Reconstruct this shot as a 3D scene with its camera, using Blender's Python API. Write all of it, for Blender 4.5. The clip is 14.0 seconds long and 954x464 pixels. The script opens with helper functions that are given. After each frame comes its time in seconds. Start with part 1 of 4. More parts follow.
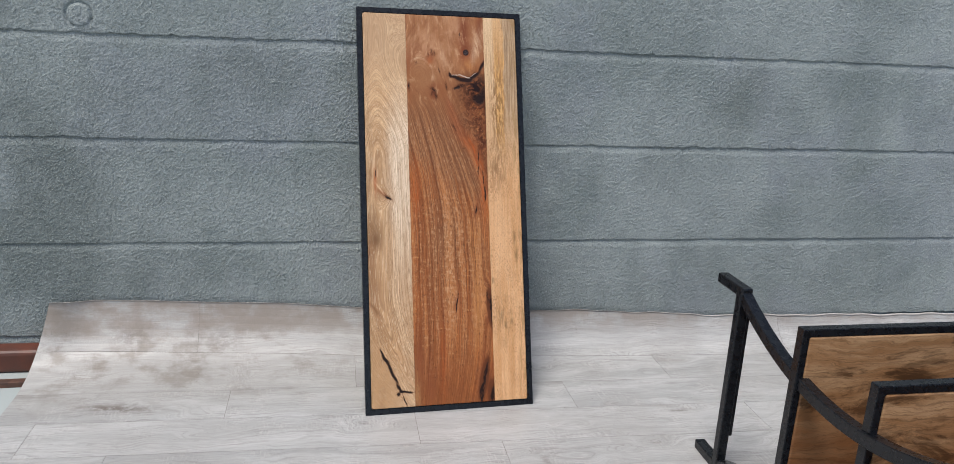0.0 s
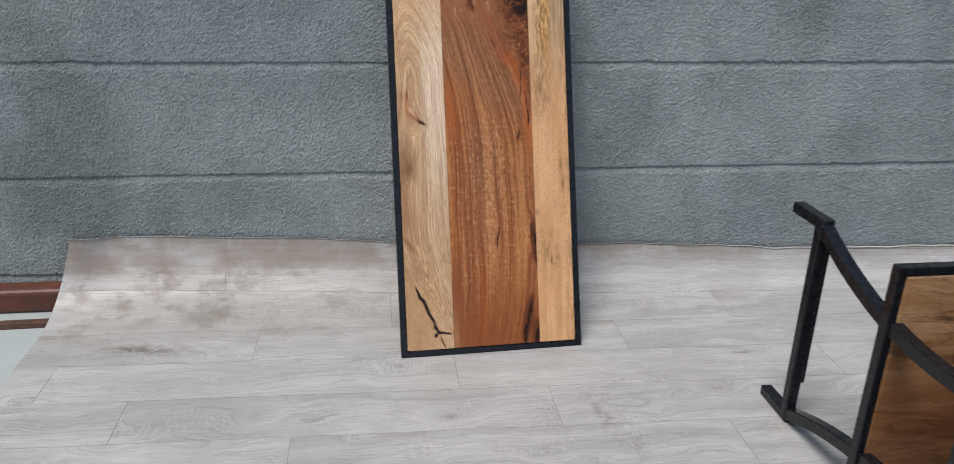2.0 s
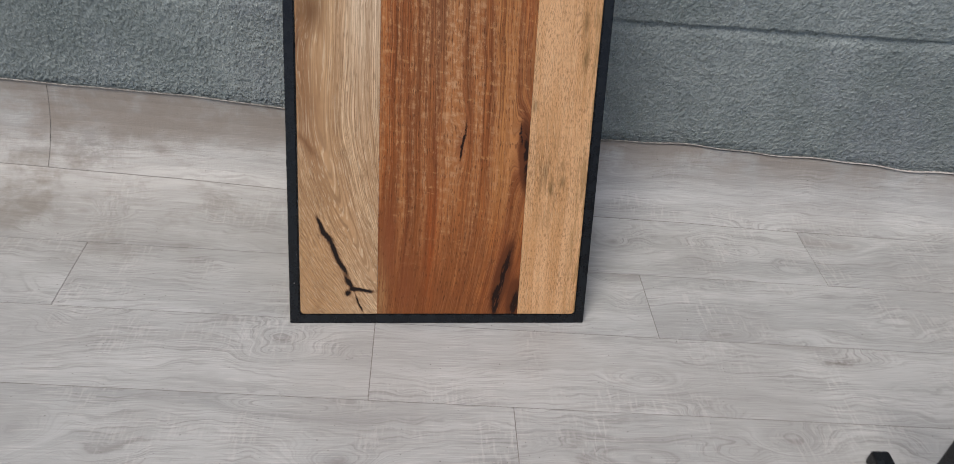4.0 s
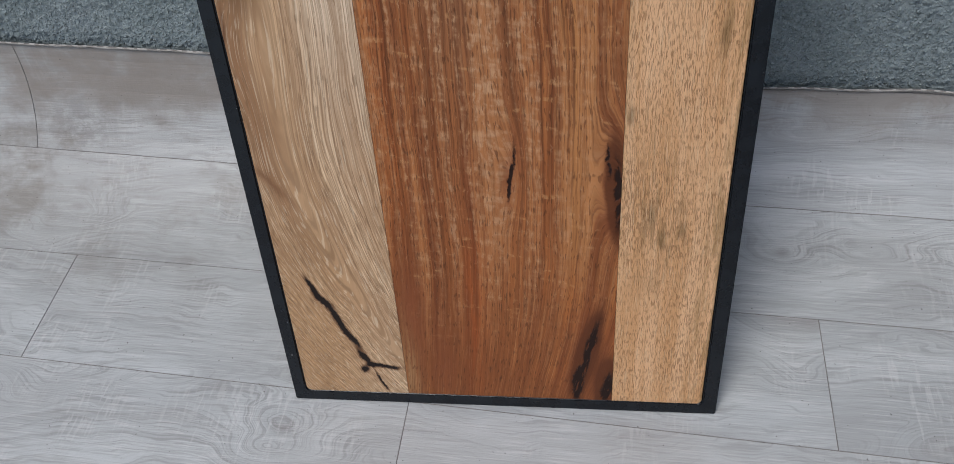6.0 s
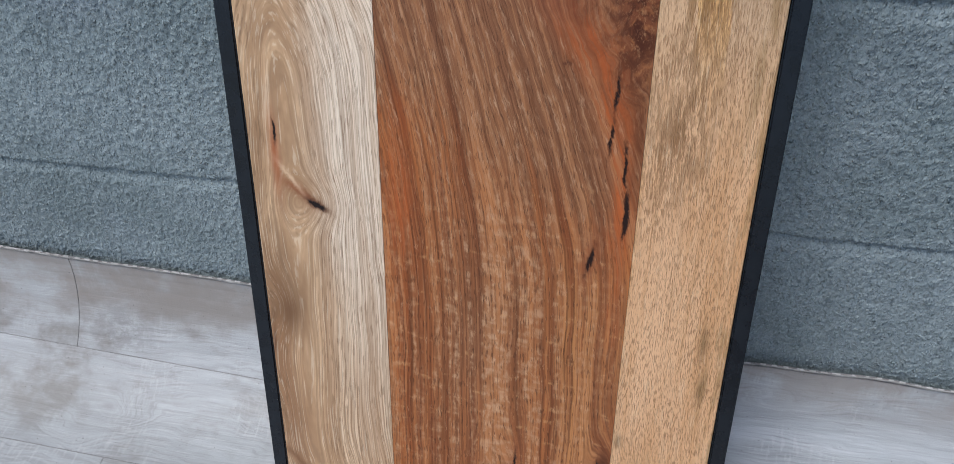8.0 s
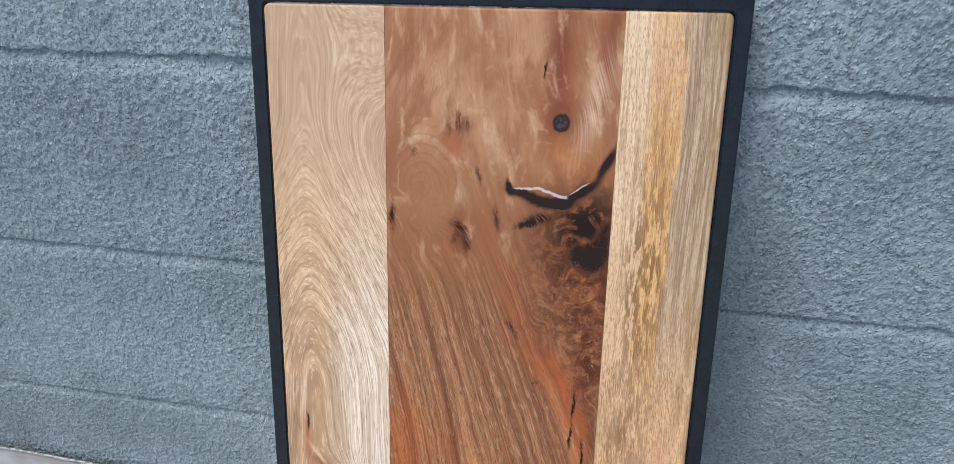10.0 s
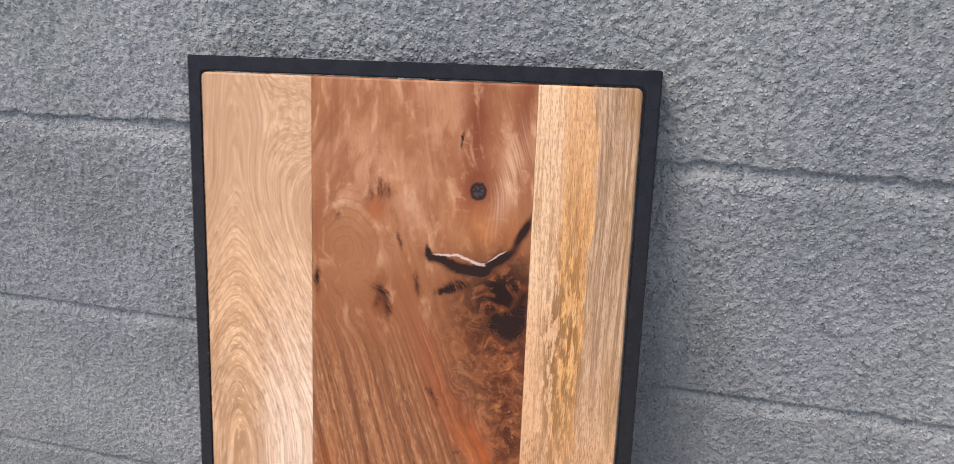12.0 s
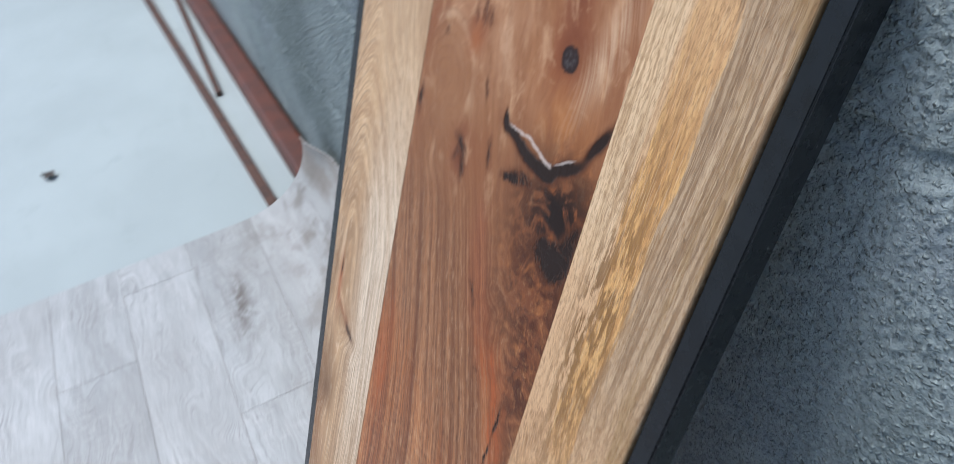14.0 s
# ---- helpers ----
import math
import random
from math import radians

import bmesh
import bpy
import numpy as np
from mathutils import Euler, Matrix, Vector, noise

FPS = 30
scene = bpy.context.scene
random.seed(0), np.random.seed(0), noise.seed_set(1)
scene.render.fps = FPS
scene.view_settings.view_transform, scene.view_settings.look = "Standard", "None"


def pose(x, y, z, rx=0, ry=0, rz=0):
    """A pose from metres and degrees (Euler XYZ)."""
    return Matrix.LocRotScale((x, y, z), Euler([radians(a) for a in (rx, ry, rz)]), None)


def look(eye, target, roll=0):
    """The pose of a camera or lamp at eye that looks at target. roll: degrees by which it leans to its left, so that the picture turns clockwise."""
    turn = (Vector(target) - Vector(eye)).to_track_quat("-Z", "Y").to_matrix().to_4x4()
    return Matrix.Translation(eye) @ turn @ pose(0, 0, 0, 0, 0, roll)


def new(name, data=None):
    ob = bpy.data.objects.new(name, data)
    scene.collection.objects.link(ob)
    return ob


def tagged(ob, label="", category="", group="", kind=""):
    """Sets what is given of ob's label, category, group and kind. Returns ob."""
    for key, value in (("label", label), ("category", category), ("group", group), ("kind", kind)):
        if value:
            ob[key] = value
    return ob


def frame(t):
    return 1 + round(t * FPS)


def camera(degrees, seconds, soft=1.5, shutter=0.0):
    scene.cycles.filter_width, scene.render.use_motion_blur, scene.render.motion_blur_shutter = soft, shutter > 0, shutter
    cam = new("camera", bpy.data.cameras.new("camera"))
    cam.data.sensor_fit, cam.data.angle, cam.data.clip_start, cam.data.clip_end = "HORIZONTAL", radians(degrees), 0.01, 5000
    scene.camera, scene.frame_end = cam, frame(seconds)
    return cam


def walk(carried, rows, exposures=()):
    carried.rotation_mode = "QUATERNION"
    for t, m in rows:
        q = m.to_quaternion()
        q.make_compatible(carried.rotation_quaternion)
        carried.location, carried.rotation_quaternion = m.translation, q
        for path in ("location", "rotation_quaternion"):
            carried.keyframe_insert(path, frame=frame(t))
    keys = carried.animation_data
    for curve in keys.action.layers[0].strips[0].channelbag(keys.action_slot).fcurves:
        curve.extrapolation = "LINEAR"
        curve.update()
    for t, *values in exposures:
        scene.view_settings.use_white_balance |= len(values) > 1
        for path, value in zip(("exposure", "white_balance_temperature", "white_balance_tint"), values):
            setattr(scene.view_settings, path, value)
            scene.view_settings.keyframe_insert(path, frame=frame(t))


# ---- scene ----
cam = camera(63.3, 14.0, soft=0.5, shutter=0.25)
PATH = [
    (0, (-0.085, 0.135, 1.056), (0.282, 2.023, 0.505), 2.8),
    (0.5, (-0.091, 0.117, 1.052), (0.304, 2.003, 0.517), 2.6),
    (1, (-0.111, 0.074, 1.046), (0.319, 1.943, 0.477), 3.0),
    (1.5, (-0.102, 0.134, 1.022), (0.309, 1.972, 0.349), 2.1),
    (2, (-0.047, 0.308, 1.001), (0.204, 2.154, 0.274), 1.2),
    (2.5, (-0.038, 0.529, 0.972), (0.135, 2.35, 0.163), 2.3),
    (3, (-0.056, 0.738, 0.964), (0.319, 2.5, 0.094), 0.7),
    (3.5, (0.022, 0.889, 0.905), (0.375, 2.548, -0.154), 1.2),
    (3.7, (0.102, 0.979, 0.885), (0.345, 2.622, -0.229), 4.9),
    (5.8, (0.327, 1.627, 0.787), (0.033, 2.852, -0.765), -7.5),
    (6, (0.333, 1.643, 0.796), (0.023, 2.848, -0.77), -8.5),
    (6.5, (0.325, 1.678, 0.85), (-0.008, 2.865, -0.724), -7.6),
    (7, (0.324, 1.696, 0.894), (-0.007, 2.955, -0.624), -4.9),
    (7.5, (0.322, 1.711, 0.956), (-0.032, 3.04, -0.497), -5.1),
    (8, (0.315, 1.724, 1.021), (0.008, 3.108, -0.39), -2.9),
    (8.5, (0.325, 1.741, 1.077), (0.001, 3.156, -0.299), -2.4),
    (9, (0.336, 1.751, 1.133), (-0.052, 3.196, -0.193), -4.7),
    (9.2, (0.338, 1.755, 1.167), (-0.053, 3.235, -0.12), -4.2),
    (11.3, (0.338, 1.56, 1.368), (0.115, 3.261, 0.339), 0.9),
    (11.5, (0.361, 1.569, 1.341), (0.029, 3.269, 0.341), -0.4),
    (12, (0.458, 1.707, 1.281), (0.003, 3.371, 0.269), -2.0),
    (12.5, (0.507, 1.85, 1.252), (-0.205, 3.283, 0.052), -4.6),
    (13, (0.489, 1.96, 1.225), (-0.293, 3.353, 0.021), -5.2),
    (13.5, (0.532, 2.082, 1.209), (-0.634, 3.119, -0.042), -15.0),
    (14, (0.648, 2.107, 1.188), (-0.714, 2.706, -0.148), -7.2),
]
EXPOSURES = [(0.0, 0.33, 6800, 12), (1.5, 0.26, 6800, 12), (2.5, 0.06, 6850, 12), (3.5, -0.03, 7050, 13), (6.0, -0.16, 6300, 10), (6.5, -0.06, 6280, 10), (8.0, 0.14, 5950, 10), (9.0, 0.36, 5900, 9), (11.5, 0.65, 6850, 20), (12.0, 0.62, 7300, 26), (12.5, 0.58, 7300, 25), (13.0, 0.42, 6200, 12), (13.5, 0.46, 5650, 8), (14.0, 0.34, 6000, 9)]
walk(cam, [(t, look(eye, target, roll)) for t, eye, target, roll in PATH], EXPOSURES)

# ---- light ----
world = bpy.data.worlds.new("overcast_sky")
scene.world = world
world.use_nodes = True
wn = world.node_tree.nodes
sky = wn.new("ShaderNodeTexSky")
sky.sky_type, sky.sun_disc = "NISHITA", False
sky.sun_elevation, sky.sun_rotation = radians(64), radians(220)
sky.air_density, sky.dust_density, sky.ozone_density = 1.0, 2.0, 2.0
wn["Background"].inputs["Strength"].default_value = 0.11
world.node_tree.links.new(sky.outputs[0], wn["Background"].inputs["Color"])
sun_data = bpy.data.lights.new("sun", "SUN")
sun_data.energy, sun_data.angle, sun_data.color = 2.5, radians(26), (1.0, 0.985, 0.96)
sun = new("sun", sun_data)
SUN_EL, SUN_AZ = radians(64), radians(220)
sun.matrix_world = look((0, 0, 0), (-math.sin(SUN_AZ) * math.cos(SUN_EL), -math.cos(SUN_AZ) * math.cos(SUN_EL), -math.sin(SUN_EL)))


# ---- shader arithmetic ----
class Val:
    """A number in a material, with the usual arithmetic."""

    def __init__(self, tree, socket):
        self.tree, self.socket = tree, socket

    def op(self, kind, *others):
        node = self.tree.nodes.new("ShaderNodeMath")
        node.operation = kind
        for slot, v in zip(node.inputs, (self, *others)):
            if isinstance(v, Val):
                self.tree.links.new(v.socket, slot)
            else:
                slot.default_value = v
        return Val(self.tree, node.outputs[0])

    def const(self, v):
        return v if isinstance(v, Val) else Val.number(self.tree, v)

    @staticmethod
    def number(tree, v):
        node = tree.nodes.new("ShaderNodeValue")
        node.outputs[0].default_value = v
        return Val(tree, node.outputs[0])

    def __add__(self, o):
        return self.op("ADD", o)

    def __radd__(self, o):
        return self.op("ADD", o)

    def __sub__(self, o):
        return self.op("SUBTRACT", o)

    def __rsub__(self, o):
        return self.const(o).op("SUBTRACT", self)

    def __mul__(self, o):
        return self.op("MULTIPLY", o)

    def __rmul__(self, o):
        return self.op("MULTIPLY", o)

    def __truediv__(self, o):
        return self.op("DIVIDE", o)

    def __neg__(self):
        return self.op("MULTIPLY", -1.0)

    def expneg(self):
        """e to the minus self."""
        return Val.number(self.tree, math.e).op("POWER", self.op("MULTIPLY", -1.0))

    def upto(self, o):
        return self.op("MINIMUM", o)

    def atleast(self, o):
        return self.op("MAXIMUM", o)

    def ramp(self, a, b, lo=0.0, hi=1.0):
        """Smooth step from lo at a to hi at b."""
        node = self.tree.nodes.new("ShaderNodeMapRange")
        node.interpolation_type = "SMOOTHSTEP"
        self.tree.links.new(self.socket, node.inputs[0])
        for slot, v in zip(list(node.inputs)[1:5], (a, b, lo, hi)):
            slot.default_value = v
        return Val(self.tree, node.outputs[0])


class Mat:
    """A principled material built by arithmetic on local coordinates."""

    def __init__(self, name, rough=0.5, metal=0.0, coat=0.0, spec=0.5):
        self.data = bpy.data.materials.new(name)
        self.data.use_nodes = True
        self.tree = self.data.node_tree
        self.bsdf = self.tree.nodes["Principled BSDF"]
        self.bsdf.inputs["Roughness"].default_value = rough
        self.bsdf.inputs["Metallic"].default_value = metal
        self.bsdf.inputs["Coat Weight"].default_value = coat
        self.bsdf.inputs["Coat Roughness"].default_value = 0.15
        self.bsdf.inputs["Specular IOR Level"].default_value = spec
        coord = self.tree.nodes.new("ShaderNodeTexCoord")
        split = self.tree.nodes.new("ShaderNodeSeparateXYZ")
        self.tree.links.new(coord.outputs["Object"], split.inputs[0])
        self.x, self.y, self.z = (Val(self.tree, o) for o in split.outputs)
        self.rand = Val(self.tree, self.tree.nodes.new("ShaderNodeObjectInfo").outputs["Random"])

    def vec(self, x, y, z):
        node = self.tree.nodes.new("ShaderNodeCombineXYZ")
        for slot, v in zip(node.inputs, (x, y, z)):
            if isinstance(v, Val):
                self.tree.links.new(v.socket, slot)
            else:
                slot.default_value = v
        return node.outputs[0]

    def noise(self, x, y, z=0.0, scale=1.0, detail=3.0, rough=0.55, swirl=0.0):
        node = self.tree.nodes.new("ShaderNodeTexNoise")
        self.tree.links.new(self.vec(x, y, z), node.inputs["Vector"])
        node.inputs["Scale"].default_value, node.inputs["Detail"].default_value, node.inputs["Roughness"].default_value = scale, detail, rough
        node.inputs["Distortion"].default_value = swirl
        return Val(self.tree, node.outputs[0])

    def cells(self, x, y, z=0.0, scale=1.0):
        node = self.tree.nodes.new("ShaderNodeTexVoronoi")
        self.tree.links.new(self.vec(x, y, z), node.inputs["Vector"])
        node.inputs["Scale"].default_value = scale
        return Val(self.tree, node.outputs["Distance"])

    def colour(self, rgb):
        node = self.tree.nodes.new("ShaderNodeRGB")
        node.outputs[0].default_value = (*rgb, 1)
        return node.outputs[0]

    def mix(self, factor, a, b):
        """From colour a to colour b by a factor."""
        node = self.tree.nodes.new("ShaderNodeMix")
        node.data_type = "RGBA"
        node.clamp_factor = True
        for slot, v in ((node.inputs[0], factor), (node.inputs[6], a), (node.inputs[7], b)):
            if isinstance(v, Val):
                self.tree.links.new(v.socket, slot)
            elif isinstance(v, tuple):
                slot.default_value = (*v, 1)
            elif isinstance(v, float):
                slot.default_value = v
            else:
                self.tree.links.new(v, slot)
        return node.outputs[2]

    def gain(self, colour, factor):
        """A colour times a number."""
        node = self.tree.nodes.new("ShaderNodeVectorMath")
        node.operation = "SCALE"
        self.tree.links.new(colour, node.inputs[0])
        self.tree.links.new(factor.socket, node.inputs["Scale"])
        return node.outputs[0]

    def deepen(self, colour, power, hue, saturation, value):
        """A colour with richer darks: raised to a power, then its hue (0.5: as it is), strength and value set back."""
        node = self.tree.nodes.new("ShaderNodeGamma")
        self.tree.links.new(colour, node.inputs[0])
        node.inputs[1].default_value = power
        back = self.tree.nodes.new("ShaderNodeHueSaturation")
        back.inputs["Hue"].default_value, back.inputs["Saturation"].default_value, back.inputs["Value"].default_value = hue, saturation, value
        self.tree.links.new(node.outputs[0], back.inputs["Color"])
        return back.outputs[0]

    def finish(self, colour, rough=None, bump=None, depth=0.001):
        if isinstance(colour, tuple):
            colour = self.colour(colour)
        self.tree.links.new(colour, self.bsdf.inputs["Base Color"])
        if rough is not None:
            self.tree.links.new(rough.socket, self.bsdf.inputs["Roughness"])
        if bump is not None:
            node = self.tree.nodes.new("ShaderNodeBump")
            node.inputs["Distance"].default_value, node.inputs["Strength"].default_value = depth, 1.0
            self.tree.links.new(bump.socket, node.inputs["Height"])
            self.tree.links.new(node.outputs[0], self.bsdf.inputs["Normal"])
        return self.data

    def rings(self, f, v, pitch, jitter, seed):
        """Thin growth lines along the level lines of f, unevenly spaced."""
        drift = self.noise(f, v * 0.02, seed, 0.35 / pitch, 2)
        return ((f * (1 / pitch) + (drift - 0.5) * jitter) * (2 * math.pi)).op("SINE")

    def spot(self, u, v, u0, v0, length, width, lean=0.0):
        """A soft ellipse round (u0, v0), long along v, its top leaning to +u by degrees."""
        c, s = math.cos(radians(lean)), math.sin(radians(lean))
        du, dv = u - u0, v - v0
        along, across = du * (s / length) + dv * (c / length), du * (c / width) - dv * (s / width)
        return (along * along + across * across).expneg()


# ---- materials: black steel, wood ----
def steel_material():
    m = Mat("black_satin_steel", 0.30, spec=0.33)
    n = m.noise(m.x, m.y, m.z, 60, 4)
    wear = m.noise(m.x, m.y, m.z, 190, 2).ramp(0.735, 0.765)
    col = m.mix(n.ramp(0.3, 0.7), (0.006, 0.007, 0.009), (0.009, 0.011, 0.014))
    col = m.mix(wear * 0.8, col, (0.22, 0.22, 0.22))
    return m.finish(col, n.ramp(0.3, 0.75, 0.22, 0.36), m.noise(m.x, m.y, m.z, 320, 2), 0.0001)


def torn(m, u, v, amount=1.0):
    """Coordinates torn at two scales, for ragged marks."""
    a, b = m.noise(u, v * 0.6, 8.0, 55, 3, 0.6), m.noise(u, v * 0.6, 11.0, 55, 3, 0.6)
    c = m.noise(u, v, 14.0, 380, 2)
    return u + (a - 0.5) * (0.010 * amount) + (c - 0.5) * (0.0035 * amount), v + (b - 0.5) * (0.016 * amount) + (c - 0.5) * (0.006 * amount)


def pale_board_material():
    """The narrow pale board with arched grain, a side knot and a dark forked crack."""
    m = Mat("pale_arched_grain_wood", 0.45, coat=0.04, spec=0.25)
    u, v = m.x, m.z
    wob = m.noise(u, v * 0.25, 0.3, 11, 3)
    wob2 = m.noise(u, v * 0.22, 5.0, 70, 3)
    # grain lines are the level lines of this field: long loops round an axis that leans to the right near the foot
    foot = (0.38 - v).atleast(0.0)
    axis = u - 0.050 - 0.85 * foot * foot + (wob - 0.5) * 0.030
    rise = v - 0.50
    f = ((axis * axis + 0.00035).op("SQRT") + rise * rise * 0.07 + v.ramp(0.70, 1.00) * 0.085 + (wob2 - 0.5) * 0.0014
         - 0.060 * m.spot(u, v, 0.145, 1.060, 0.060, 0.050)
         + 0.012 * m.spot(u, v, 0.030, 0.470, 0.040, 0.016)
         - 0.012 * m.spot(u, v, 0.070, 0.585, 0.022, 0.03)
         + 0.006 * m.spot(u, v, 0.020, 0.34, 0.05, 0.016, 10))
    side = u * 0.22
    ring = m.noise(f, v * 0.010, side, 560, 3, 0.65)
    rare = m.noise(f, v * 0.008, side + 17.0, 300, 2)
    broad = m.noise(f, v * 0.02, side * 0.5 + 7.0, 75, 3)
    fibre = m.noise(f, v * 0.014, side + 3.0, 1000, 2)
    pores = m.noise(f, v * 0.070, side + 23.0, 760, 1)
    blot = m.noise(u, v * 0.4, 2.0, 15, 4, 0.6, 0.6)
    pale = (u + (blot - 0.5) * 0.05).ramp(0.055, 0.105) * v.ramp(0.20, 0.62, 0.15, 1.0) * v.ramp(0.98, 0.70)
    col = m.mix(broad.ramp(0.36, 0.64), (0.600, 0.390, 0.220), (0.43, 0.248, 0.125))
    col = m.mix(pale * broad.ramp(0.72, 0.36, 0.50, 0.95), col, (0.70, 0.575, 0.445))
    col = m.mix(blot.ramp(0.38, 0.62) * u.ramp(0.100, 0.03) * v.ramp(0.95, 0.66) * 0.75, col, (0.255, 0.135, 0.063))
    col = m.mix(v.ramp(0.30, 0.10) * u.ramp(0.13, 0.05) * 0.55, col, (0.50, 0.275, 0.120))
    col = m.mix(v.ramp(0.60, 0.40) * v.ramp(0.14, 0.30) * u.ramp(0.072, 0.020) * broad.ramp(0.35, 0.60, 0.50, 0.95), col, (0.27, 0.120, 0.048))
    col = m.mix(v.ramp(0.84, 1.02) * 0.6, col, (0.43, 0.285, 0.178))
    off = (axis * axis).ramp(0.00003, 0.0006, 0.25, 1.0)
    col = m.mix(ring.ramp(0.50, 0.62) * off * 0.38, col, (0.29, 0.160, 0.082))
    col = m.mix(rare.ramp(0.58, 0.66) * off * 0.28, col, (0.21, 0.118, 0.060))
    year = m.rings(f, v, 0.0060, 3.4, side + 47.0)
    col = m.mix(year.ramp(0.55, 1.0) * broad.ramp(0.30, 0.60, 0.52, 0.24) * v.ramp(1.02, 0.86, 0.50, 1.0), col, (0.22, 0.125, 0.066))
    fine = m.rings(f, v, 0.0023, 2.2, side + 51.0)
    col = m.mix(fine.ramp(0.40, 1.0) * v.ramp(0.75, 0.35, 0.24, 0.50), col, (0.27, 0.160, 0.088))
    col = m.mix(m.rings(f, v, 0.0048, 3.0, side + 61.0).ramp(0.60, 1.0) * v.ramp(0.66, 0.40) * blot.ramp(0.30, 0.55, 0.20, 0.60), col, (0.26, 0.140, 0.066))
    col = m.mix(fibre.ramp(0.50, 0.64) * 0.28, col, (0.32, 0.190, 0.100))
    col = m.mix(pores.ramp(0.58, 0.66) * off * v.ramp(0.98, 0.84, 0.12, 0.42), col, (0.16, 0.085, 0.04))
    col = m.mix(fibre.ramp(0.44, 0.34) * v.ramp(1.0, 0.8, 0.12, 0.28), col, (0.80, 0.68, 0.51))
    for u0, v0, le, wi, an, k in ((0.038, 0.470, 0.022, 0.012, 0, 0.9), (0.032, 0.500, 0.04, 0.014, 0, 0.4), (0.055, 0.50, 0.05, 0.022, 20, 0.2)):
        col = m.mix(m.spot(u, v, u0, v0, le, wi, an) * k, col, (0.18, 0.088, 0.038))
    ru, rv = torn(m, u, v, 0.6)
    col = m.mix(m.spot(ru, rv, 0.060, 0.598, 0.030, 0.014, -50) * 0.6, col, (0.33, 0.175, 0.080))
    col = m.mix(m.spot(ru, rv, 0.069, 0.590, 0.014, 0.0042, -56) * 0.95, col, (0.085, 0.030, 0.014))
    # side knot with an orange split
    col = m.mix(m.spot(ru, rv, 0.040, 0.632, 0.036, 0.0042, -1) * 0.9, col, (0.34, 0.095, 0.026))
    col = m.mix(m.spot(ru, rv, 0.058, 0.598, 0.020, 0.0050, -52) * 0.9, col, (0.26, 0.085, 0.028))
    col = m.mix(m.spot(ru, rv, 0.052, 0.610, 0.018, 0.0020, -34) * 0.75, col, (0.62, 0.42, 0.26))
    dark = m.spot(ru, rv, 0.074, 0.585, 0.011, 0.0030, -58) * 0.9 + m.spot(ru, rv, 0.0405, 0.652, 0.012, 0.0013, -2) * 0.8
    # forked crack
    for u0, v0, le, wi, an in ((0.047, 0.163, 0.013, 0.0027, -22), (0.057, 0.145, 0.012, 0.0040, -45), (0.068, 0.122, 0.016, 0.0036, -25), (0.080, 0.096, 0.018, 0.0034, -30),
                               (0.091, 0.068, 0.013, 0.0030, -32), (0.117, 0.0555, 0.0026, 0.012, 8), (0.100, 0.058, 0.003, 0.008, 0), (0.089, 0.051, 0.0048, 0.0042, 20), (0.106, 0.034, 0.014, 0.0015, -22)):
        dark = dark + m.spot(ru, rv, u0, v0, le, wi, an)
    col = m.mix(m.spot(ru, rv, 0.0175, 0.425, 0.030, 0.0020, 8) * 0.8, col, (0.13, 0.05, 0.02))
    col = m.mix(m.spot(ru, rv, 0.029, 0.285, 0.032, 0.0040, -38) * 0.75, col, (0.20, 0.09, 0.04))
    col = m.mix(dark.ramp(0.03, 0.40) * 0.75, col, (0.13, 0.050, 0.020))
    crack = dark.ramp(0.32, 0.62)
    col = m.mix(crack, col, (0.018, 0.009, 0.006))
    return m.finish(m.deepen(col, 1.13, 0.504, 0.94, 1.19), ring.ramp(0.3, 0.7, 0.36, 0.50), ring * -0.15 + fibre * -0.35 - crack * 1.2, 0.0005)


